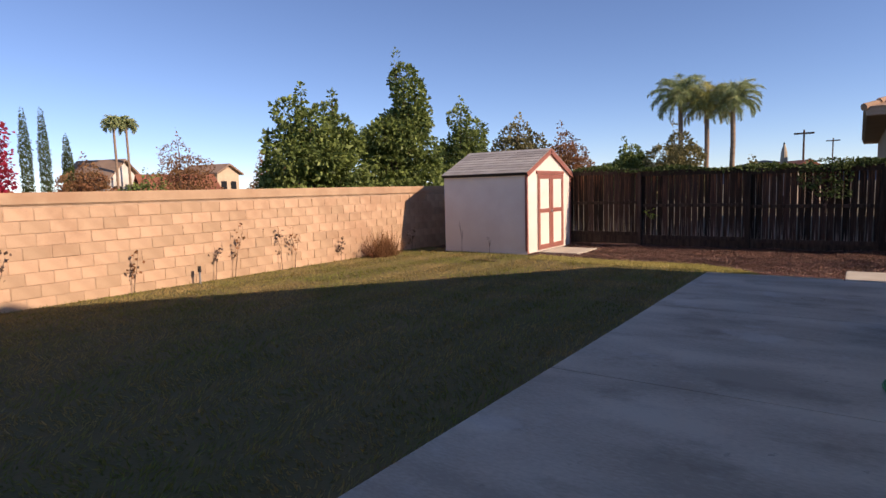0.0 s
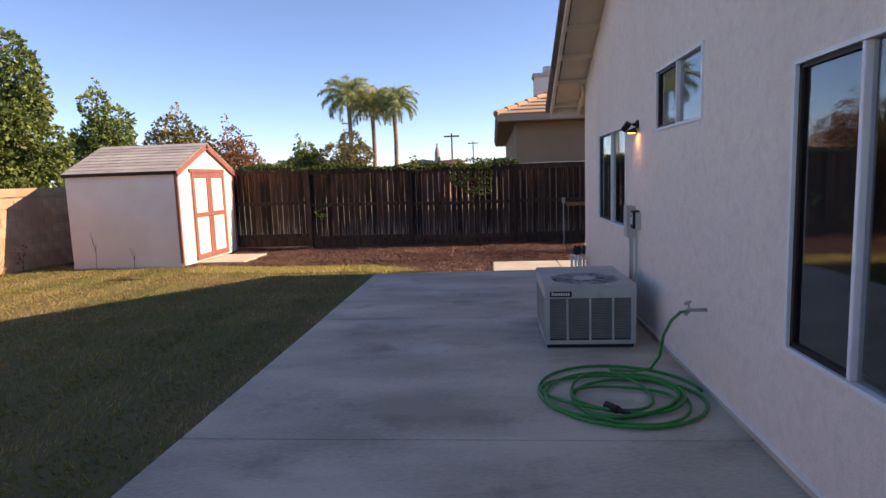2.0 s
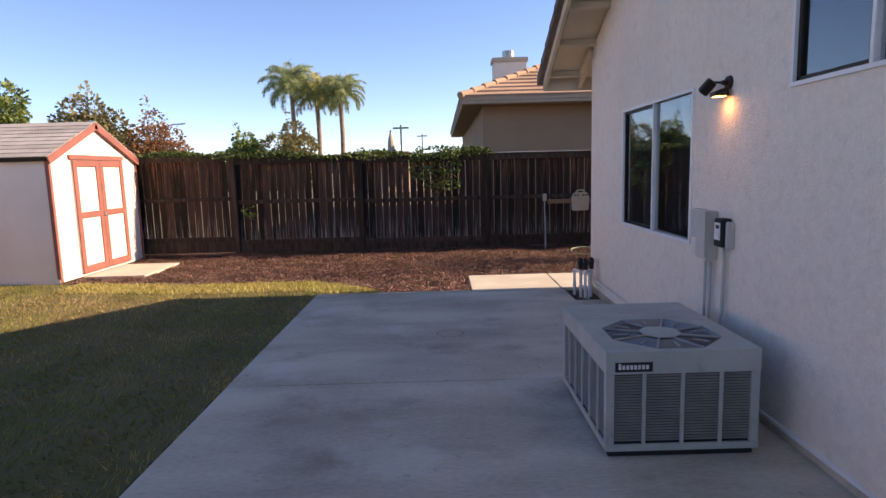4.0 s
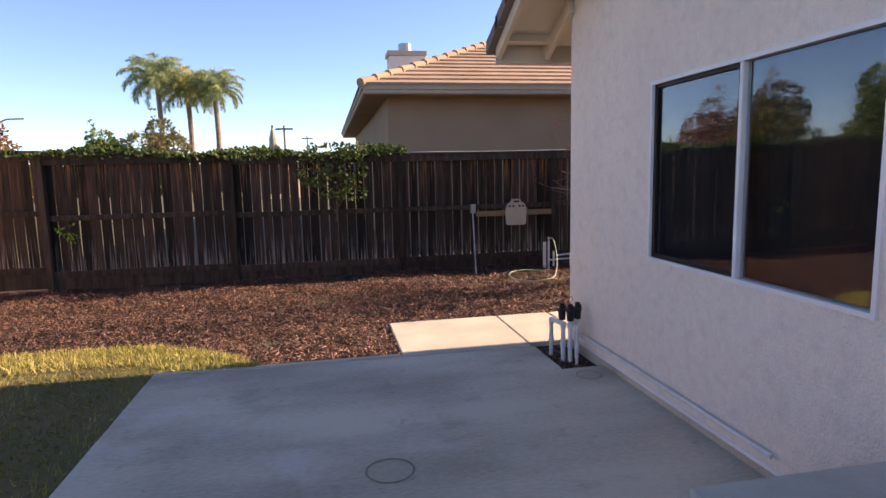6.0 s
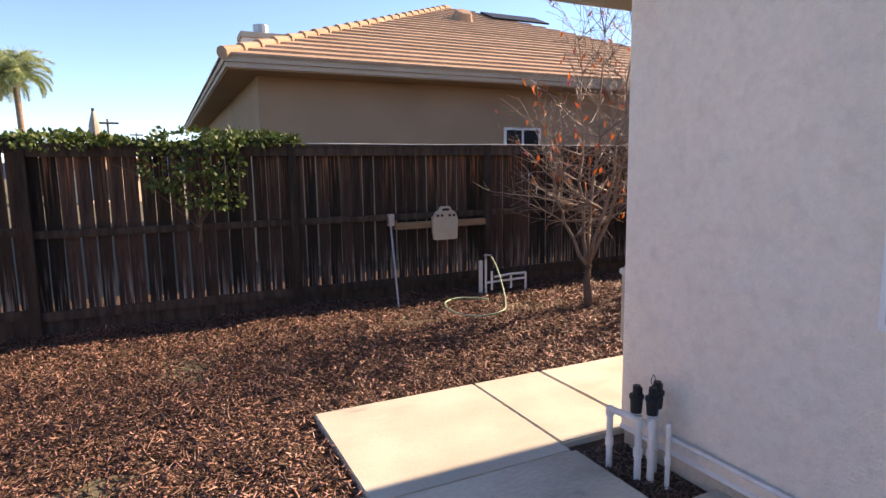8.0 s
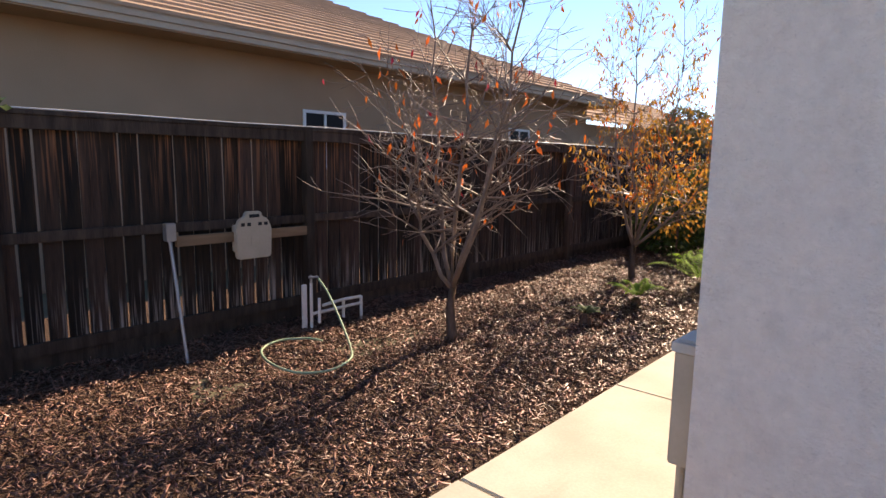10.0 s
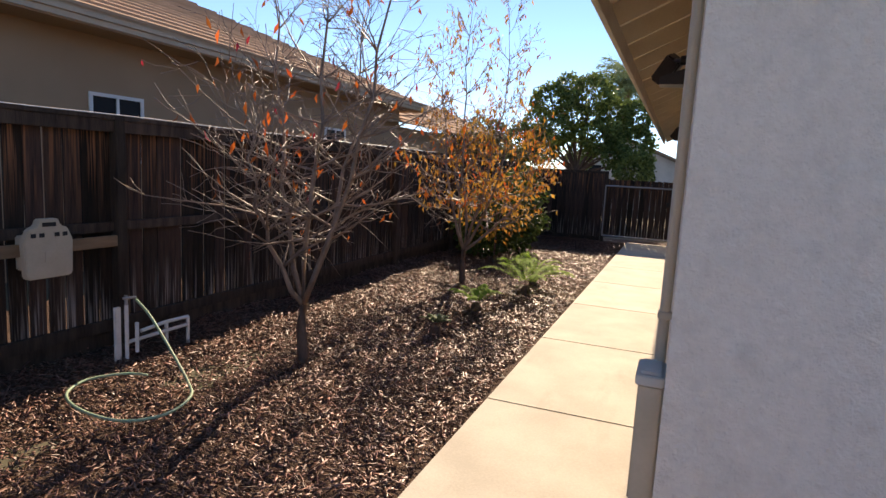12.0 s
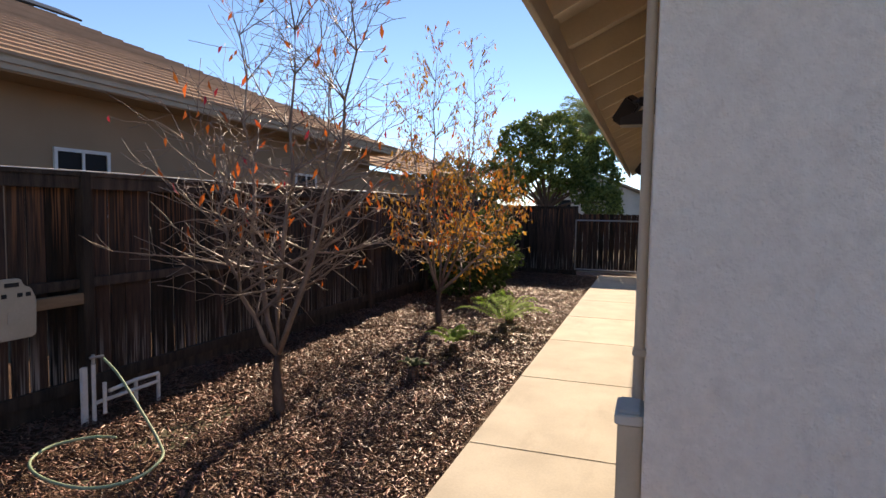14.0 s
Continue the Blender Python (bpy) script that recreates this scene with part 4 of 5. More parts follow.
for x, y in ((1.515, 11.78), (1.575, 11.70), (1.68, 11.77)):
    bm = bmesh.new()
    cyl(bm, (x, y, 0.38), (x, y, 0.47), 0.036, 0.042, 12)
    cyl(bm, (x, y, 0.47), (x, y, 0.49), 0.048, 0.048, 12)
    cyl(bm, (x, y, 0.49), (x, y, 0.55), 0.028, 0.025, 10)
    cyl(bm, (x + 0.035, y, 0.49), (x + 0.035, y, 0.53), 0.01, 0.01, 8)
    part("valve_head", bm, BLACK, val, "black ribbed valve cap")
bm = bmesh.new()
tube(bm, [(1.575, 11.70, 0.55), (1.545, 11.69, 0.6), (1.575, 11.7, 0.63), (1.605, 11.71, 0.6), (1.575, 11.7, 0.56)], 0.003, 5)
part("wire", bm, BRONZE, val)
bm = bmesh.new()
tube(bm, [(1.715, 12.0, 0.17), (1.715, 10.9, 0.17), (1.715, 9.5, 0.165)], 0.014, 8)
tagged(part("wall_conduit", bm, PVC), "white conduit running low along the stucco wall", "conduit")

# ---- things on the fence ----
FY = 16.1
pole = thing("conduit_pole", "thin grey conduit pole with a small box", "pole")
bm = bmesh.new()
cyl(bm, (1.85, FY + 0.08, -0.03), (1.88, FY + 0.38, 1.0), 0.014)
part("pole", bm, STEEL, pole)
bm = bmesh.new()
box(bm, 1.84, FY + 0.33, 0.96, 1.92, FY + 0.41, 1.11, bevel=0.006)
part("junction_box", bm, STEEL, pole)
hanger = thing("hose_hanger", "beige plastic hose hanger mounted on the fence", "hose hanger")
hanger.location = (0, 0, 0.05)
hy = 16.36
out = [(-0.17, 0.0), (-0.15, -0.02), (0.15, -0.02), (0.17, 0.0), (0.18, 0.25), (0.14, 0.34), (0.09, 0.36), (0.07, 0.41), (-0.07, 0.41), (-0.09, 0.36), (-0.14, 0.34), (-0.18, 0.25)]
bm = bmesh.new()
prism(bm, [(2.6 + a, hy + 0.0, 0.72 + b) for a, b in out], (0, 0.06, 0))
bmesh.ops.bevel(bm, geom=list(bm.edges), offset=0.008, segments=2, affect="EDGES", clamp_overlap=True)
part("face", bm, BEIGE, hanger)
boxpart("back", (2.48, hy + 0.06, 0.75, 2.72, hy + 0.2, 1.0), BEIGE, hanger, bevel=0.01)
for a in (-0.115, -0.055, 0.055, 0.115):
    boxpart("slot", (2.6 + a - 0.018, hy - 0.003, 1.0, 2.6 + a + 0.018, hy + 0.001, 1.03), BLACK, hanger, bevel=0)
boxpart("slot", (2.55, hy - 0.003, 1.075, 2.65, hy + 0.001, 1.105), BLACK, hanger, bevel=0)
boxpart("panel", (2.56, hy - 0.006, 0.82, 2.64, hy, 0.9), BEIGE, hanger, bevel=0.003)
tagged(boxpart("support_board", (1.95, 16.5, 0.9, 3.27, 16.54, 0.99), mat("weathered_board", (0.30, 0.19, 0.11), None, 0.85, 6, 40, 0.4, 0.003, stretch=(0.5, 4, 4)), bevel=0.004), "weathered pale support board across the fence", "board")
pv = thing("pipe_stand", "white plastic pipe stand with tap at the fence", "pipe stand")
for a, b in (((3.12, 16.24, -0.05), (3.12, 16.24, 0.46)), ((3.2, 16.22, 0.05), (3.2, 16.22, 0.3)), ((3.12, 16.24, 0.15), (3.72, 16.2, 0.17)), ((3.72, 16.2, -0.06), (3.72, 16.2, 0.18)), ((3.5, 16.22, 0.05), (3.5, 16.22, 0.24)), ((3.24, 16.22, 0.22), (3.5, 16.22, 0.24)), ((3.5, 16.22, 0.24), (3.72, 16.2, 0.24)), ((3.72, 16.2, 0.17), (3.72, 16.2, 0.24))):
    bm = bmesh.new()
    cyl(bm, a, b, 0.016, n=10)
    part("pipe", bm, PVC, pv)
boxpart("stake", (3.03, 16.25, -0.05, 3.08, 16.28, 0.45), PVC, pv)
bm = bmesh.new()
cyl(bm, (3.12, 16.24, 0.46), (3.12, 16.24, 0.54), 0.014)
cyl(bm, (3.09, 16.24, 0.52), (3.18, 16.2, 0.52), 0.011)
part("tap", bm, STEEL, pv)
ph = thing("pale_hose", "faded green hose looped on the mulch", "hose")
loop = [(3.18, 16.2, 0.5), (3.15, 16.02, 0.4), (3.05, 15.7, 0.2), (2.88, 15.35, 0.06), (2.72, 15.17, 0.04), (2.45, 15.1, 0.035), (2.25, 15.25, 0.035), (2.24, 15.6, 0.035), (2.36, 15.9, 0.04), (2.6, 16.02, 0.04), (2.82, 15.9, 0.04), (2.86, 15.7, 0.05)]
sm = []
for i in range(len(loop) - 1):
    p0, p1, p2, p3 = (Vector(loop[max(0, min(len(loop) - 1, i + k))]) for k in (-1, 0, 1, 2))
    for q in range(6):
        t = q / 6
        sm.append(0.5 * ((2 * p1) + (p2 - p0) * t + (2 * p0 - 5 * p1 + 4 * p2 - p3) * t * t + (3 * p1 - p0 - 3 * p2 + p3) * t ** 3))
bm = bmesh.new()
tube(bm, sm, 0.0105, 7)
part("hose_loop", bm, PALE_HOSE, ph, smooth=True)

# ---- plants ----


def grow(bm, p, d, length, r, level, tips, spread=0.7, lift=0.25, kids=3, gnarl=0.18, last=4):
    steps = 4
    pts, rad = [p.copy()], [r]
    for i in range(steps):
        d = (d + Vector(rand_dirs(1)[0]) * gnarl + Vector((0, 0, lift * 0.3))).normalized()
        p = p + d * length / steps
        pts.append(p.copy())
        rad.append(r * (1 - 0.5 * (i + 1) / steps))
    tube(bm, pts, [max(q, 0.0032) for q in rad], 6 if level < 2 else 4)
    if level >= last:
        tips.append((p, d))
        tips.append((pts[2], d))
        return
    for k in range(kids):
        i = rng.integers(2, steps + 1)
        nd = (d * 0.75 + Vector(rand_dirs(1)[0]) * spread + Vector((0, 0, lift))).normalized()
        grow(bm, pts[i], nd, length * rng.uniform(0.58, 0.82), rad[i] * 0.66, level + 1, tips, spread, lift, kids, gnarl, last)


def twig(bm, p, d, length, r, tips, lift, n=4, gnarl=0.22):
    """One crooked shoot; returns its joints."""
    pts, rad = [p.copy()], [r]
    for i in range(n):
        d = (d + Vector(rand_dirs(1)[0]) * gnarl + Vector((0, 0, lift))).normalized()
        p = p + d * length / n
        pts.append(p.copy())
        rad.append(max(r * (1 - 0.75 * (i + 1) / n), 0.0022))
    tube(bm, pts, rad, 6 if r > 0.012 else 4)
    tips.extend((q, d) for q in pts[2:])
    return pts, rad


def sparse_tree(x, y, label, limbs, reach, leaf_mats, leaf_n, leaf_size, low, fork=0.5):
    """A trunk, a few long crooked limbs (dx, dy, top z), side shoots all along them and fine twigs on those."""
    o = thing("fruit_tree", label, "tree")
    bm = bmesh.new()
    tube(bm, [(x, y, -0.08), (x + 0.01, y, 0.02), (x - 0.015, y + 0.01, fork * 0.6), (x + 0.01, y, fork)], [0.07, 0.052, 0.043, 0.041], 10)
    part("trunk", bm, BARK, o, smooth=True)
    for dx, dy, top in limbs:
        bm = bmesh.new()
        tips = []
        n = 9
        start, end = Vector((x, y, fork - 0.02)), Vector((x + dx, y + dy, top))
        pts = [start]
        for i in range(1, n + 1):
            f = i / n
            bow = Vector((dx, dy, 0)) * (math.sin(f * math.pi) * 0.28)
            pts.append(start.lerp(end, f) + bow + Vector(rand_dirs(1)[0]) * 0.045)
        rad = [0.024 * (1 - 0.86 * i / n) for i in range(n + 1)]
        tube(bm, pts, rad, 7)
        for i in range(2, n + 1):
            for k in range(3 if i < n else 2):
                a = rng.uniform(0, math.tau)
                f = i / n
                d = Vector((math.cos(a), math.sin(a), rng.uniform(-0.05, 0.5) + 0.9 * f * f)).normalized()
                sp, sr = twig(bm, pts[i], d, reach * rng.uniform(0.55, 1.1) * (1 - 0.45 * f), rad[i] * 0.5 + 0.002, tips, 0.05 + 0.1 * f)
                for q in range(1, len(sp)):
                    for w in range(3):
                        d2 = (d + Vector(rand_dirs(1)[0]) * 0.9).normalized()
                        twig(bm, sp[q], d2, rng.uniform(0.1, 0.36) * reach, sr[q] * 0.6, tips, 0.05, 3, 0.3)
        part("limb", bm, TWIG, o, smooth=True)
        tp = np.array([t[0] for t in tips])
        tp = tp[tp[:, 2] > low]
        for lm, frac in leaf_mats:
            k = int(leaf_n * frac / len(limbs))
            loc = tp[rng.integers(0, len(tp), k)] + rng.normal(0, 0.012, (k, 3))
            dd = rand_dirs(k) * 0.55 + np.array([0, 0, -0.9])
            sz = rng.uniform(0.6, 1.25, k) * leaf_size
            scatter("leaves", LEAF, loc, dd, rand_dirs(k), np.c_[sz * 0.45, sz, sz * 1.6], lm, o)
    return o


sparse_tree(3.85, 15.05, "nearly bare fruit tree with a few orange leaves", [(0.25, 0.55, 3.5), (0.05, -0.1, 3.9), (-0.1, -0.75, 3.6), (0.5, -0.2, 3.0), (-0.35, 0.3, 2.0)], 1.2, [(LEAF_ORANGE, 0.9), (LEAF_RED, 0.1)], 210, 0.1, 0.8)
sparse_tree(7.95, 15.1, "fruit tree with thinning golden autumn leaves", [(0.1, 0.5, 3.3), (0.0, 0.1, 3.9), (0.3, -0.4, 3.6), (-0.1, -0.6, 2.6), (0.5, 0.4, 2.4), (0.2, -0.9, 2.0)], 0.85, [(LEAF_GOLD, 0.75), (LEAF_ORANGE, 0.25)], 2600, 0.085, 1.1)


def crown_tree(name, label, x, y, z0, blobs, leaf, n, size, trunk_r=0.12, category="tree", twigs=0):
    """Trunk, limbs to each clump, and leaves scattered through uneven clumps (dx, dy, z, rx, rz)."""
    o = thing(name, label, category)
    bm = bmesh.new()
    zt = min(b[2] for b in blobs)
    tube(bm, [(x, y, z0), (x + 0.03, y, (z0 + zt) / 2), (x, y, zt)], [trunk_r * 1.2, trunk_r, trunk_r * 0.8], 8)
    for b in blobs:
        e = Vector((x + b[0], y + b[1], b[2]))
        tube(bm, [(x, y, max(z0 + 0.1, zt - 0.3)), (Vector((x, y, zt)) + e) / 2 + Vector((0.05, 0, 0)), e], [trunk_r * 0.5, trunk_r * 0.35, trunk_r * 0.15], 5)
    part("trunk", bm, BARK, o)
    locs, dirs = [], []
    w = np.array([b[3] ** 2 * b[4] for b in blobs]) ** 0.7
    w /= w.sum()
    for b, f in zip(blobs, w):
        k = int(n * f)
        u = rand_dirs(k)
        lump = np.array([1 + 0.35 * noise.noise(Vector(q) * 2.3 + Vector((b[0], b[2], x))) + 0.15 * noise.noise(Vector(q) * 6) for q in u])
        rr = rng.uniform(0.45, 1.0, k) ** 0.4 * lump
        locs.append(np.c_[x + b[0] + u[:, 0] * rr * b[3], y + b[1] + u[:, 1] * rr * b[3], b[2] + u[:, 2] * rr * b[4]])
        dirs.append(u + rand_dirs(k) * 0.8 + np.array([0, 0, -0.25]))
    locs, dirs = np.concatenate(locs), np.concatenate(dirs)
    locs[:, 2] = np.maximum(locs[:, 2], z0 + 0.05)
    sz = rng.uniform(0.6, 1.3, len(locs)) * size
    scatter("crown", LEAF, locs, dirs, rand_dirs(len(locs)), sz, leaf, o)
    return o


def cone_blobs(h, r, base, k=9):
    out = []
    for i in range(k):
        f = i / (k - 1)
        rr = r * (1 - f) ** 0.42 + 0.2
        for j in range(3 if f < 0.7 else 1):
            a = rng.uniform(0, math.tau)
            out.append((rr * 0.45 * math.cos(a), rr * 0.45 * math.sin(a), base + f * h, rr * rng.uniform(0.55, 0.75), h / k * 1.2))
    return out


far_trees = []
crown_tree("evergreen_tree", "broad dark-green evergreen tree behind the block wall", -15, 14.1, -0.05, cone_blobs(3.9, 1.35, 0.9), LEAF_DARK, 20000, 0.155)
crown_tree("evergreen_tree", "broad dark-green evergreen tree behind the block wall", -15.2, 15.7, -0.05, cone_blobs(3.9, 1.3, 0.9), LEAF_DARK, 19000, 0.155)
crown_tree("evergreen_tree", "tall conical dark-green evergreen tree", -15, 19.25, -0.05, cone_blobs(5.8, 1.7, 0.9, 11), LEAF_DARK, 32000, 0.16)
crown_tree("evergreen_tree", "slim dark-green evergreen tree", -15, 23.8, -0.05, cone_blobs(4.4, 1.5, 1.0), LEAF_DARK, 17000, 0.155)
crown_tree("olive_tree", "olive-green tree thinning at the top", -15.2, 30, -0.05, cone_blobs(3.9, 2.1, 1.2, 7), LEAF_OLIVE, 14000, 0.19)
crown_tree("olive_tree", "rust-tinged half-bare tree beyond the fence", -12.9, 30.5, -0.05, cone_blobs(3.3, 1.6, 1.3, 6), LEAF_RUST, 9000, 0.14)
crown_tree("olive_tree", "low grey-green tree beyond the fence", -12.2, 33, -0.05, cone_blobs(1.5, 0.9, 1.2, 5), LEAF_OLIVE, 3200, 0.16)
far_trees.append(crown_tree("broadleaf_tree", "dark-green leafy tree under the palms", -13.6, 42, -0.05, cone_blobs(3.2, 2.2, 1.2, 6), LEAF_DARK, 12000, 0.22))
far_trees.append(crown_tree("broadleaf_tree", "grey-green leafy tree under the palms", -9.8, 41, -0.05, cone_blobs(4.0, 2.0, 1.0, 6), LEAF_OLIVE, 9000, 0.22))
far_trees.append(crown_tree("broadleaf_tree", "small green tree beyond the fence", -5.6, 44, -0.05, cone_blobs(1.8, 1.1, 1.2, 5), LEAF_OLIVE, 2000, 0.22))
crown_tree("crimson_tree", "crimson autumn tree beyond the wall", -32, 10.4, -0.05, cone_blobs(4.3, 1.9, 1.2, 7), LEAF_RED, 8000, 0.18)
crown_tree("rust_bush", "rust-brown half-bare tree beyond the wall", -35, 15.9, -0.05, cone_blobs(2.8, 1.6, 0.9, 6), LEAF_RUST, 8000, 0.14)
crown_tree("rust_bush", "pinkish-brown half-bare tree beyond the wall", -34, 21.1, -0.05, cone_blobs(4.0, 2.2, 1.0, 6), LEAF_RUST, 6500, 0.14)
crown_tree("rust_bush", "dark green shrub among bare trees", -33, 18.4, -0.05, cone_blobs(2.2, 1.4, 0.8, 5), LEAF_DARK, 2600, 0.16)
crown_tree("rust_bush", "rust-brown tree beside the evergreens", -34, 28.4, -0.05, cone_blobs(4.1, 2.0, 1.0, 6), LEAF_RUST, 9000, 0.15)
crown_tree("shade_tree", "large leafy green tree beyond the side gate", 24, 16.2, -0.05, [(rng.uniform(-1.2, 1.2), dy, z + rng.uniform(-0.2, 0.2), rng.uniform(0.45, 0.85), rng.uniform(0.45, 0.8)) for dy, z in ((-2.3, 2.2), (-2.2, 3.1), (-2.0, 3.9), (-1.5, 2.6), (-1.3, 4.2), (-0.9, 3.4), (-0.5, 4.9), (0.0, 2.6), (0.2, 4.1), (0.6, 5.3), (0.9, 3.4), (1.2, 4.5), (1.7, 2.7), (2.0, 3.7), (2.5, 2.9))], LEAF_DARK, 26000, 0.14)
crown_tree("shade_tree", "yellow-green tree beyond the fence corner", 21, 19.6, -0.05, [(0, 0, 2.2, 1.0, 0.8), (0.3, -1.2, 1.9, 0.8, 0.7), (-0.3, 0.9, 2.4, 0.8, 0.7), (0, -0.4, 3.0, 0.7, 0.6)], LEAF_OLIVE, 7000, 0.15)
crown_tree("shrub", "dark green shrub against the fence", 11.8, 15.6, -0.06, [(0, 0, 0.7, 0.8, 0.7), (0.8, 0.1, 0.8, 0.7, 0.8), (-0.8, 0.2, 0.5, 0.6, 0.5), (0.3, -0.3, 1.3, 0.5, 0.5)], LEAF_DEEP, 7000, 0.09, 0.04, "shrub")
crown_tree("shrub", "golden-leaved sapling by the green shrub", 10.2, 15.3, -0.06, [(0, 0, 1.1, 0.7, 0.6), (0.3, -0.3, 1.7, 0.7, 0.6), (-0.3, 0.1, 0.9, 0.6, 0.5)], LEAF_GOLD, 520, 0.09, 0.02, "shrub")
vine = crown_tree("climbing_vine", "green vine spilling over the fence top", -0.35, 16.5, 0.9, [(0, 0.0, 2.0, 0.45, 0.13), (0.55, 0.1, 2.02, 0.45, 0.1), (-0.3, -0.1, 1.72, 0.26, 0.24), (0.02, -0.1, 1.5, 0.26, 0.2), (0.28, -0.1, 1.36, 0.22, 0.1), (0.3, -0.1, 1.75, 0.2, 0.2), (-1.3, 0.12, 1.99, 0.5, 0.08)], LEAF_DEEP, 1900, 0.06, 0.012, "vine")
n = 5200
x = rng.uniform(-7.0, 0.8, n)
loc = np.c_[x, 16.62 + rng.normal(0, 0.09, n), 1.93 + 0.1 * np.clip((-1.9 - x) / 4, 0, 1) + rng.uniform(0, 0.15, n) * (0.6 + 0.4 * np.sin(x * 3))]
hedge = thing("hedge_top", "clipped green creeper along the fence top", "hedge", kind="stuff", at=scatter("hedge_top", LEAF, loc, rand_dirs(n) + np.array([0, -0.2, 0.6]), rand_dirs(n), rng.uniform(0.05, 0.09, n), LEAF_DEEP))


crown_tree("climbing_vine", "small green sprig growing through the fence", -4.25, 16.5, 0.5, [(0, 0, 0.9, 0.12, 0.1), (0.1, -0.02, 0.82, 0.1, 0.07), (-0.09, 0, 0.97, 0.07, 0.06)], LEAF_LIME, 45, 0.055, 0.005, "vine")
bm = bmesh.new()
tube(bm, [(0.62 + 0.5 * k, 16.56 + 0.01 * math.sin(k * 2.1), 1.978 + 0.004 * math.sin(k * 1.3)) for k in range(20)], 0.006, 6)
tagged(part("fence_cable", bm, PVC, smooth=True), "thin white cable lying along the fence top", "cable")


def fern(x, y, r, label, k=22, mats=LEAF_LIME):
    o = thing("sago_palm", label, "palm plant")
    bm = bmesh.new()
    tube(bm, [(x, y, -0.06), (x, y, 0.06), (x, y, 0.1)], [0.07, 0.06, 0.03], 8)
    part("stem", bm, BARK, o)
    locs, dirs, ups, sz = [], [], [], []
    for i in range(k):
        a = i * 2.4
        el = rng.uniform(0.75, 1.4)
        for s in range(14):
            f = (s + 2) / 15
            p = np.array([x + math.cos(a) * r * f * math.cos(el), y + math.sin(a) * r * f * math.cos(el), 0.08 + r * f * math.sin(el) - 0.55 * r * f * f * 0.8])
            p[2] = max(p[2], 0.03)
            t = np.array([math.cos(a), math.sin(a), 0.3 - f])
            side = np.array([-math.sin(a), math.cos(a), 0.15])
            for q in (1, -1):
                locs.append(p)
                dirs.append(t * 1.1 + side * q * 0.8 + np.array([0, 0, 0.25]))
                ups.append([0, 0, 1.0])
                sz.append([0.022, r * 0.36 * (1 - 0.45 * f), 0.05])
    scatter("fronds", STRIP, np.array(locs), np.array(dirs), np.array(ups), np.array(sz), mats, o)


fern(7.85, 14.1, 0.85, "bright green sago palm in the mulch", 13)
fern(8.75, 14.2, 0.7, "pale green sago palm in the mulch", 10)
fern(6.4, 14.35, 0.48, "small bright green sago palm in the mulch", 9)
fern(5.27, 14.41, 0.22, "tiny dark green seedling in the mulch", 9, LEAF_DARK)


FAR = Matrix.Translation((0, 0, 1.6)) @ Matrix.Scale(1.7, 4) @ Matrix.Translation((0, 0, -1.6))


def palm(x, y, h, label, fl=2.6, mats=PALM_GREEN, k=40, r=0.17):
    o = thing("palm_tree", label, "palm tree")
    bm = bmesh.new()
    tube(bm, [(x, y, -0.1), (x + 0.05, y, h * 0.3), (x + 0.1, y, h * 0.6), (x + 0.05, y, h * 0.93), (x + 0.05, y, h)], [r * 1.3, r, r * 0.95, r * 0.9, r * 0.5], 10)
    part("trunk", bm, PALM_TRUNK, o, smooth=True)
    locs, dirs, ups, sz = [], [], [], []
    for i in range(k):
        a = i * 2.4 + rng.uniform(-0.2, 0.2)
        el = 1.5 - 1.7 * ((i + 0.5) / k) ** 1.1 + rng.uniform(-0.12, 0.12)
        ln = fl * rng.uniform(0.85, 1.1)
        p = np.array([x + 0.05, y, h - 0.15])
        for q in range(30):
            f = (q + 1) / 30
            th = el - 1.7 * f ** 1.6
            t = np.array([math.cos(a) * math.cos(th), math.sin(a) * math.cos(th), math.sin(th)])
            p = p + t * ln / 30
            side = np.array([-math.sin(a), math.cos(a), 0.0])
            for w in (1, -1, 0.7, -0.7, 0.3, -0.3):
                locs.append(p + rng.normal(0, 0.03, 3))
                dirs.append(t * 0.8 + side * w + np.array([0, 0, -0.35]) + rng.normal(0, 0.45, 3))
                ups.append(t)
                sz.append([0.026, fl * rng.uniform(0.17, 0.33) * math.sin(0.3 + 2.5 * f), 0.1])
    scatter("fronds", STRIP, np.array(locs), np.array(dirs), np.array(ups), np.array(sz), mats, o)
    return o


for o in far_trees:
    o.matrix_basis = FAR
palm(-10.5, 45, 7.8, "tall feathery queen palm", 2.35, PALM_GREEN, 52).matrix_basis = FAR
palm(-8.85, 45.5, 7.2, "tall queen palm with yellowing fronds", 2.2, PALM_GOLD, 48).matrix_basis = FAR
palm(-7.1, 45, 7.2, "tall queen palm with drooping fronds", 2.1, PALM_GREEN, 50).matrix_basis = FAR
palm(30, 15.1, 6.0, "distant palm beyond the side gate", 2.2)
for yy in (22.2, 23.1):
    palm(-44, yy, 7.1, "slender distant fan palm", 0.95, PALM_GREEN, 34, 0.09)
for yy, hh in ((16.7, 7.2), (17.8, 7.3), (19.2, 5.6)):
    crown_tree("cypress", "slim dark columnar cypress", -44.5, yy, -0.05, [(0, 0, 0.5 + i * hh / 16, 0.34 * min(1.0, (16.4 - i) / 6) ** 0.8, 0.5) for i in range(16)], LEAF_DEEP, 6500, 0.1, 0.05)

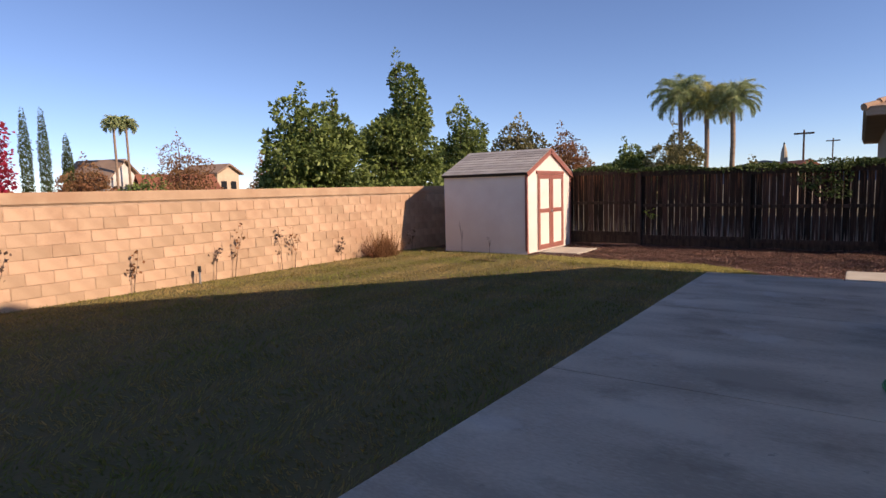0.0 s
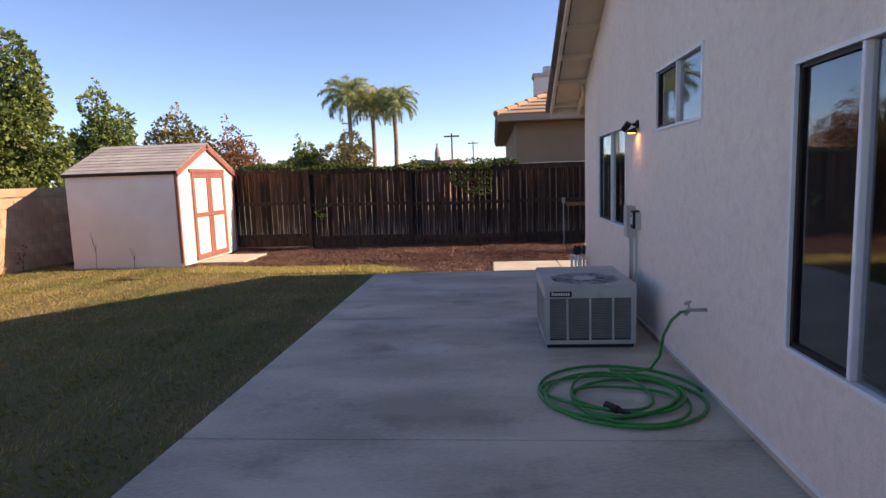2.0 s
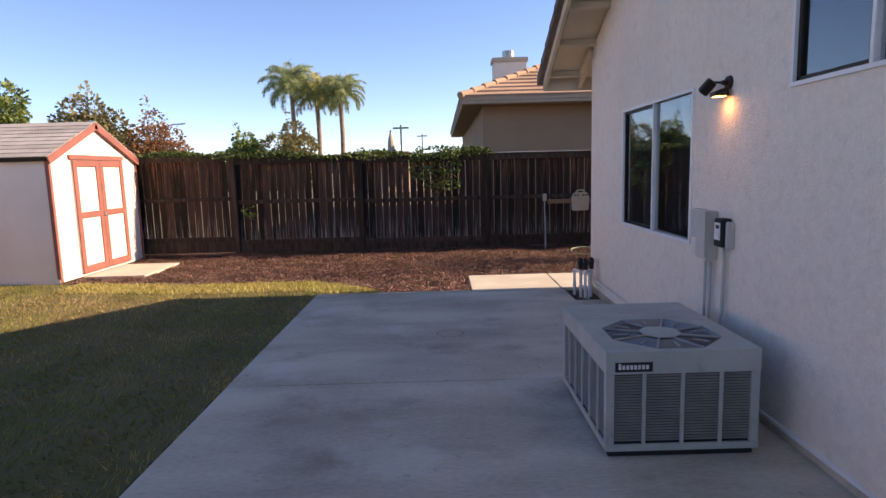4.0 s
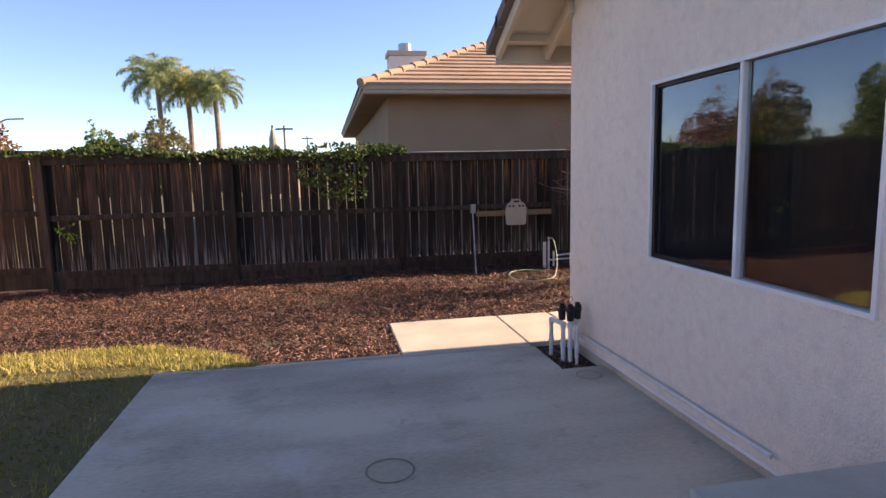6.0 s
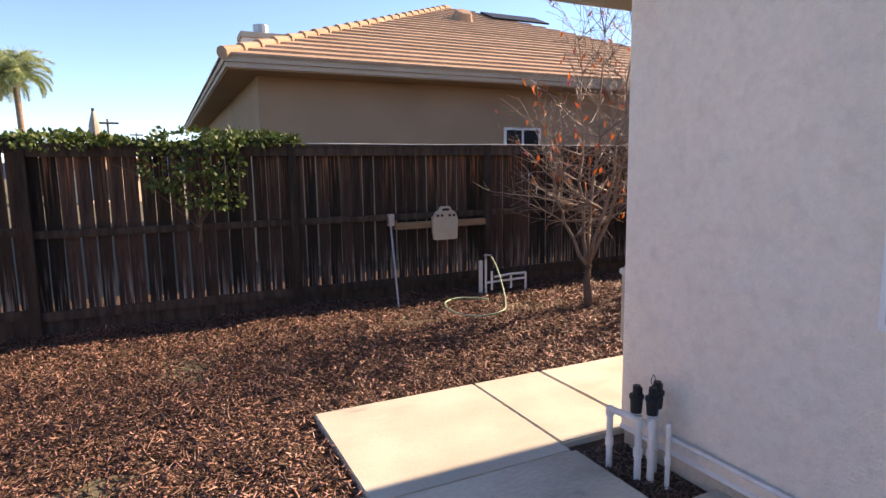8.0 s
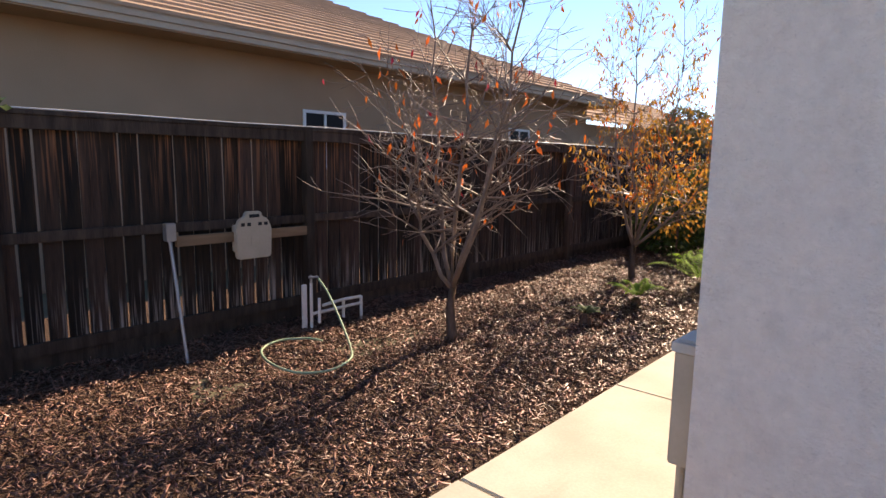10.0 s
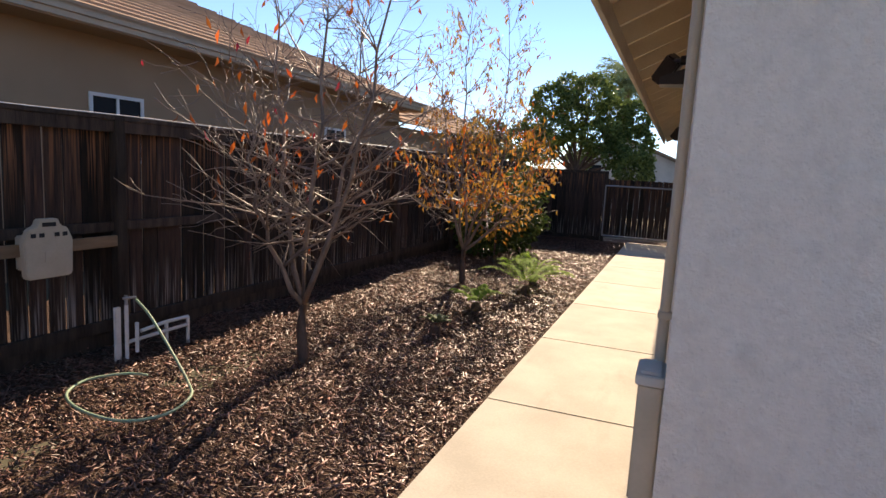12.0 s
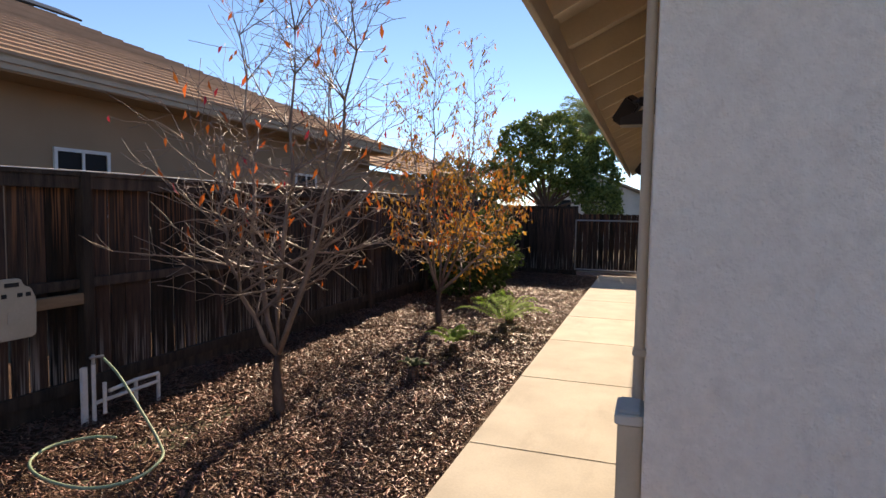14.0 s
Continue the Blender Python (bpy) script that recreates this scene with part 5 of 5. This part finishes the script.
# dry weeds against the block wall
for i, (yy, hh) in enumerate(((3.75, 1.3), (5.75, 0.75), (7.35, 0.8), (7.8, 1.0), (9.0, 0.85), (9.35, 0.9), (10.8, 0.6), (13.6, 0.7))):
    o = thing("dry_weed", "withered dark weed stalk against the wall", "weed", "weeds along the wall")
    bm = bmesh.new()
    tips = []
    grow(bm, Vector((-10.05, yy, -0.06)), Vector((0.05, 0.05, 1)).normalized(), hh * 0.62, 0.009, 2, tips, 0.5, 0.5, 3, 0.12, 3)
    part("stalk", bm, BARK, o)
    tp = np.array([t[0] for t in tips])
    k = 26
    loc = tp[rng.integers(0, len(tp), k)] + rng.normal(0, 0.04, (k, 3))
    scatter("dry_leaves", LEAF, loc, rand_dirs(k), rand_dirs(k), rng.uniform(0.05, 0.1, k), LEAF_RUST if i % 2 else BARK, o)
o = thing("dry_bush", "dry straw-coloured grass bush against the wall", "bush")
n = 900
a, el = rng.uniform(0, math.tau, n), rng.uniform(0.5, 1.5, n)
dd = np.c_[np.cos(a) * np.cos(el), np.sin(a) * np.cos(el), np.sin(el)]
scatter("stalk", STRIP, np.c_[-9.7 + rng.normal(0, 0.12, n), 12.0 + rng.normal(0, 0.2, n), np.full(n, -0.04)], dd, rand_dirs(n), np.c_[np.full(n, 0.009), rng.uniform(0.4, 0.85, n), np.full(n, 0.2)], LEAF_RUST, o)
o = thing("path_light", "small black garden stake light by the wall", "garden light")
bm = bmesh.new()
cyl(bm, (-9.95, 6.95, -0.05), (-9.95, 6.95, 0.22), 0.018)
part("stake", bm, STEEL, o)
bm = bmesh.new()
cyl(bm, (-9.95, 6.95, 0.22), (-9.95, 6.95, 0.33), 0.035, 0.03)
part("head", bm, BLACK, o)
for xx, hh in ((-8.35, 0.95), (-7.5, 0.55)):
    o = thing("dry_weed", "dry weed stalk by the shed wall", "weed", "weeds along the wall")
    bm = bmesh.new()
    tips = []
    grow(bm, Vector((xx, 13.6, -0.06)), Vector((0, -0.02, 1)).normalized(), hh * 0.6, 0.008, 2, tips, 0.4, 0.6, 3, 0.1, 3)
    part("stalk", bm, BARK, o)

# ---- neighbour's house ----
nb = thing("neighbour_house", "tan stucco neighbouring house with tiled hip roof", "house")
NX0, NX1, NY0, NY1, NZ, NR = 0.34, 16.0, 19.4, 34.6, 3.43, 0.43
boxpart("wall", (NX0 + 0.55, NY0 + 0.6, -0.05, NX1 - 0.55, NY1 - 0.6, 3.4), TAN_STUCCO, nb, bevel=0)
boxpart("soffit", (NX0 + 0.03, NY0 + 0.03, 3.26, NX1 - 0.03, NY1 - 0.03, 3.33), TAN_STUCCO, nb, bevel=0)
for a, b, z, t in ((0.0, 0.05, 3.28, 0.08), (-0.03, 0.05, 3.36, 0.1)):
    boxpart("fascia", (NX0 + a, NY0 + a, z, NX1 - a, NY0 + b, z + t), FASCIA, nb, "tan fascia board")
    boxpart("fascia", (NX0 + a, NY0 + b, z, NX0 + b, NY1 - a, z + t), FASCIA, nb, "tan fascia board")
rows, half = 24, (NY1 - NY0) / 2
bm = bmesh.new()
low = [bm.verts.new((px, py, NZ - 0.02)) for px, py in ((NX0, NY0), (NX1, NY0), (NX1, NY1), (NX0, NY1))]
ra, rb = bm.verts.new((NX0 + half, NY0 + half, NZ + NR * half - 0.02)), bm.verts.new((NX1 - half, NY0 + half, NZ + NR * half - 0.02))
for f in ((low[0], low[1], rb, ra), (low[1], low[2], rb), (low[2], low[3], ra, rb), (low[3], low[0], ra), tuple(low[::-1])):
    bm.faces.new(f)
part("roof_deck", bm, TILE, nb, "tiled roof slopes")
for i in range(rows):
    f0, f1 = i / rows * half, (i + 1.12) / rows * half
    z0, z1 = NZ + NR * f0 + 0.02, NZ + NR * f1 - 0.005
    bm = bmesh.new()
    prism(bm, [(NX0 + f0 - 0.06, NY0 + f0 - 0.06, z0), (NX1 - f0, NY0 + f0 - 0.06, z0), (NX1 - f1, NY0 + f1, z1), (NX0 + f1, NY0 + f1, z1)], (0, 0, 0.045))
    part("tile_course", bm, TILE, nb)
    bm = bmesh.new()
    prism(bm, [(NX0 + f0 - 0.06, NY0 + f0 - 0.06, z0), (NX0 + f1, NY0 + f1, z1), (NX0 + f1, NY1 - f1, z1), (NX0 + f0 - 0.06, NY1 - f0, z0)], (0, 0, 0.035))
    part("tile_course", bm, TILE, nb)
    for k in range(1):
        p, q = Vector((NX0 + f0 - 0.05, NY0 + f0 - 0.05, z0 + 0.03)), Vector((NX0 + f1, NY0 + f1, z1 + 0.05))
        bm = bmesh.new()
        cyl(bm, p, q, 0.10, 0.075, 10)
        part("hip_tile", bm, TILE, nb)
boxpart("chimney", (2.37, 32.6, 3.4, 3.9, 33.5, 6.55), STUCCO, nb, "pale stucco chimney", 0.01)
boxpart("chimney_cap", (2.3, 32.53, 6.55, 3.97, 33.57, 6.75), FASCIA, nb, bevel=0.01)
bm = bmesh.new()
cyl(bm, (3.1, 33.0, 6.75), (3.1, 33.0, 7.1), 0.28, 0.28, 14)
part("chimney_pipe", bm, STEEL, nb)
bm = bmesh.new()
cyl(bm, (7.32, 24.9, 5.8), (7.32, 24.75, 6.05), 0.34, 0.22, 12)
part("roof_vent", bm, TILE, nb)
bm = bmesh.new()
box(bm, 8.7, -0.45, 0.06, 10.7, 0.45, 0.11, Matrix.Translation((0, 25.9, NZ + NR * 6.5 + 0.03)) @ Matrix.Rotation(math.atan(NR), 4, "X"))
part("solar_panel", bm, AC_DARK, nb, "dark roof solar panel")
for xa in (5.7, 11.6):
    bm = bmesh.new()
    for b in ((xa, xa + 0.9, 1.5, 1.55), (xa, xa + 0.9, 2.44, 2.49), (xa, xa + 0.05, 1.55, 2.44), (xa + 0.85, xa + 0.9, 1.55, 2.44), (xa + 0.43, xa + 0.47, 1.55, 2.44)):
        box(bm, b[0], NY0 + 0.57, b[2], b[1], NY0 + 0.6, b[3])
    wf = part("window", bm, WHITE, nb, "white-framed sliding window")
    boxpart("pane", (xa + 0.05, NY0 + 0.592, 1.55, xa + 0.85, NY0 + 0.597, 2.44), SCREEN, wf, bevel=0)
wing = thing("neighbour_house", "lower tiled wing of a neighbouring house", "house")
boxpart("wall", (14.0, 18.2, -0.4, 26.6, 26, 2.5), TAN_STUCCO, wing, bevel=0)
for i in range(10):
    bm = bmesh.new()
    f0, f1 = i * 0.4, i * 0.4 + 0.44
    prism(bm, [(13.0 + f0 * 0.6, 17.7 + f0, 2.5 + f0 * 0.42 + 0.04), (27.0, 17.7 + f0, 2.5 + f0 * 0.42 + 0.04), (27.0, 17.7 + f1, 2.5 + f1 * 0.42), (13.0 + f1 * 0.6, 17.7 + f1, 2.5 + f1 * 0.42)], (0, 0, 0.035))
    part("tile_course", bm, TILE, wing)
wing.location = (1.2, 2.0, 0.35)

# ---- far houses ----


def far_house(x, y, w, d, h, rise, wallm, roofm, label, turn=0):
    """Gabled house; the gable faces the yard."""
    o = thing("distant_house", label, "house")
    bm = bmesh.new()
    prism(bm, [(0, -w / 2, -0.05), (0, w / 2, -0.05), (0, w / 2, h), (0, 0, h + rise), (0, -w / 2, h)], (-d, 0, 0))
    part("wall", bm, wallm, o)
    for s in (1, -1):
        bm = bmesh.new()
        prism(bm, [(0.3, 0, h + rise + 0.05), (0.3, s * (w / 2 + 0.35), h - 0.1), (0.3, s * (w / 2 + 0.35), h + 0.05), (0.3, 0, h + rise + 0.2)], (-d - 0.6, 0, 0))
        part("roof", bm, roofm, o)
    for yy in (-w * 0.22, w * 0.22):
        boxpart("window", (0.0, yy - 0.35, h * 0.62, 0.04, yy + 0.35, h * 0.62 + 0.7), SCREEN, o, bevel=0)
    o.matrix_basis = pose(x, y, 0, 0, 0, turn)


far_house(-45, 23.2, 3.0, 4, 3.0, 1.4, HOUSE_WHITE, ROOF_BROWN, "distant white gabled house", 20)
far_house(-47, 15.0, 4.0, 4, 2.2, 1.0, HOUSE_CREAM, ROOF_BROWN, "distant house with brown roof", 80)
far_house(-46, 32.9, 2.8, 4, 3.6, 0.7, HOUSE_CREAM, ROOF_BROWN, "distant cream house with chimney", 15)
far_house(-42, 28.4, 4.2, 5, 2.1, 1.1, HOUSE_CREAM, ROOF_RED, "distant house with orange-red roof", 70)
far_house(-36, 11.0, 5, 6, 1.9, 0.9, HOUSE_CREAM, ROOF_RED, "distant house with red roof", 30)
far_house(-2.9, 52, 3.6, 5, 2.1, 0.9, HOUSE_CREAM, ROOF_RED, "distant house with pinkish roof", -60)
far_house(34, 15.5, 6, 8, 2.6, 1.2, HOUSE_WHITE, ROOF_BROWN, "distant house beyond the side gate", 180)
o = thing("street_lamp", "grey curved-arm street lamp far off", "street lamp")
bm = bmesh.new()
tube(bm, [(-27.2, 62, -0.05), (-27.2, 62, 5.4), (-26.9, 62, 6.2), (-25.9, 62, 6.65), (-24.6, 62, 6.7)], 0.07, 6)
part("pole", bm, STEEL, o)
for xx, yy, hh in ((-5.1, 80, 7.4), (-3.6, 120, 8.6)):
    o = thing("utility_pole", "wooden utility pole with crossarm", "utility pole")
    bm = bmesh.new()
    cyl(bm, (xx, yy, -0.05), (xx, yy, hh), 0.13, 0.1)
    part("pole", bm, BARK, o)
    boxpart("crossarm", (xx - 1.0, yy - 0.06, hh - 0.5, xx + 1.0, yy + 0.06, hh - 0.3), BARK, o)
o = thing("patio_umbrella", "closed tan patio umbrella beyond the fence", "umbrella")
bm = bmesh.new()
cyl(bm, (-1.7, 22, -0.05), (-1.7, 22, 2.85), 0.025)
part("pole", bm, BRONZE, o)
bm = bmesh.new()
tube(bm, [(-1.7, 22, 1.2), (-1.7, 22, 1.5), (-1.7, 22, 2.55), (-1.7, 22, 2.82)], [0.16, 0.15, 0.09, 0.02], 9)
part("canopy", bm, BEIGE, o)
bm = bmesh.new()
pts = [(-500 + i * 25, 850, 20 + 22 * noise.noise(Vector((i * 0.21, 3, 0))) + 9 * noise.noise(Vector((i * 0.8, 1, 0)))) for i in range(33)]
for a, b in zip(pts, pts[1:]):
    poly(bm, [(a[0], 850, -1), (b[0], 850, -1), b, a])
tagged(part("backdrop", bm, HILL), "hazy blue hills on the horizon", "hills", kind="structure")
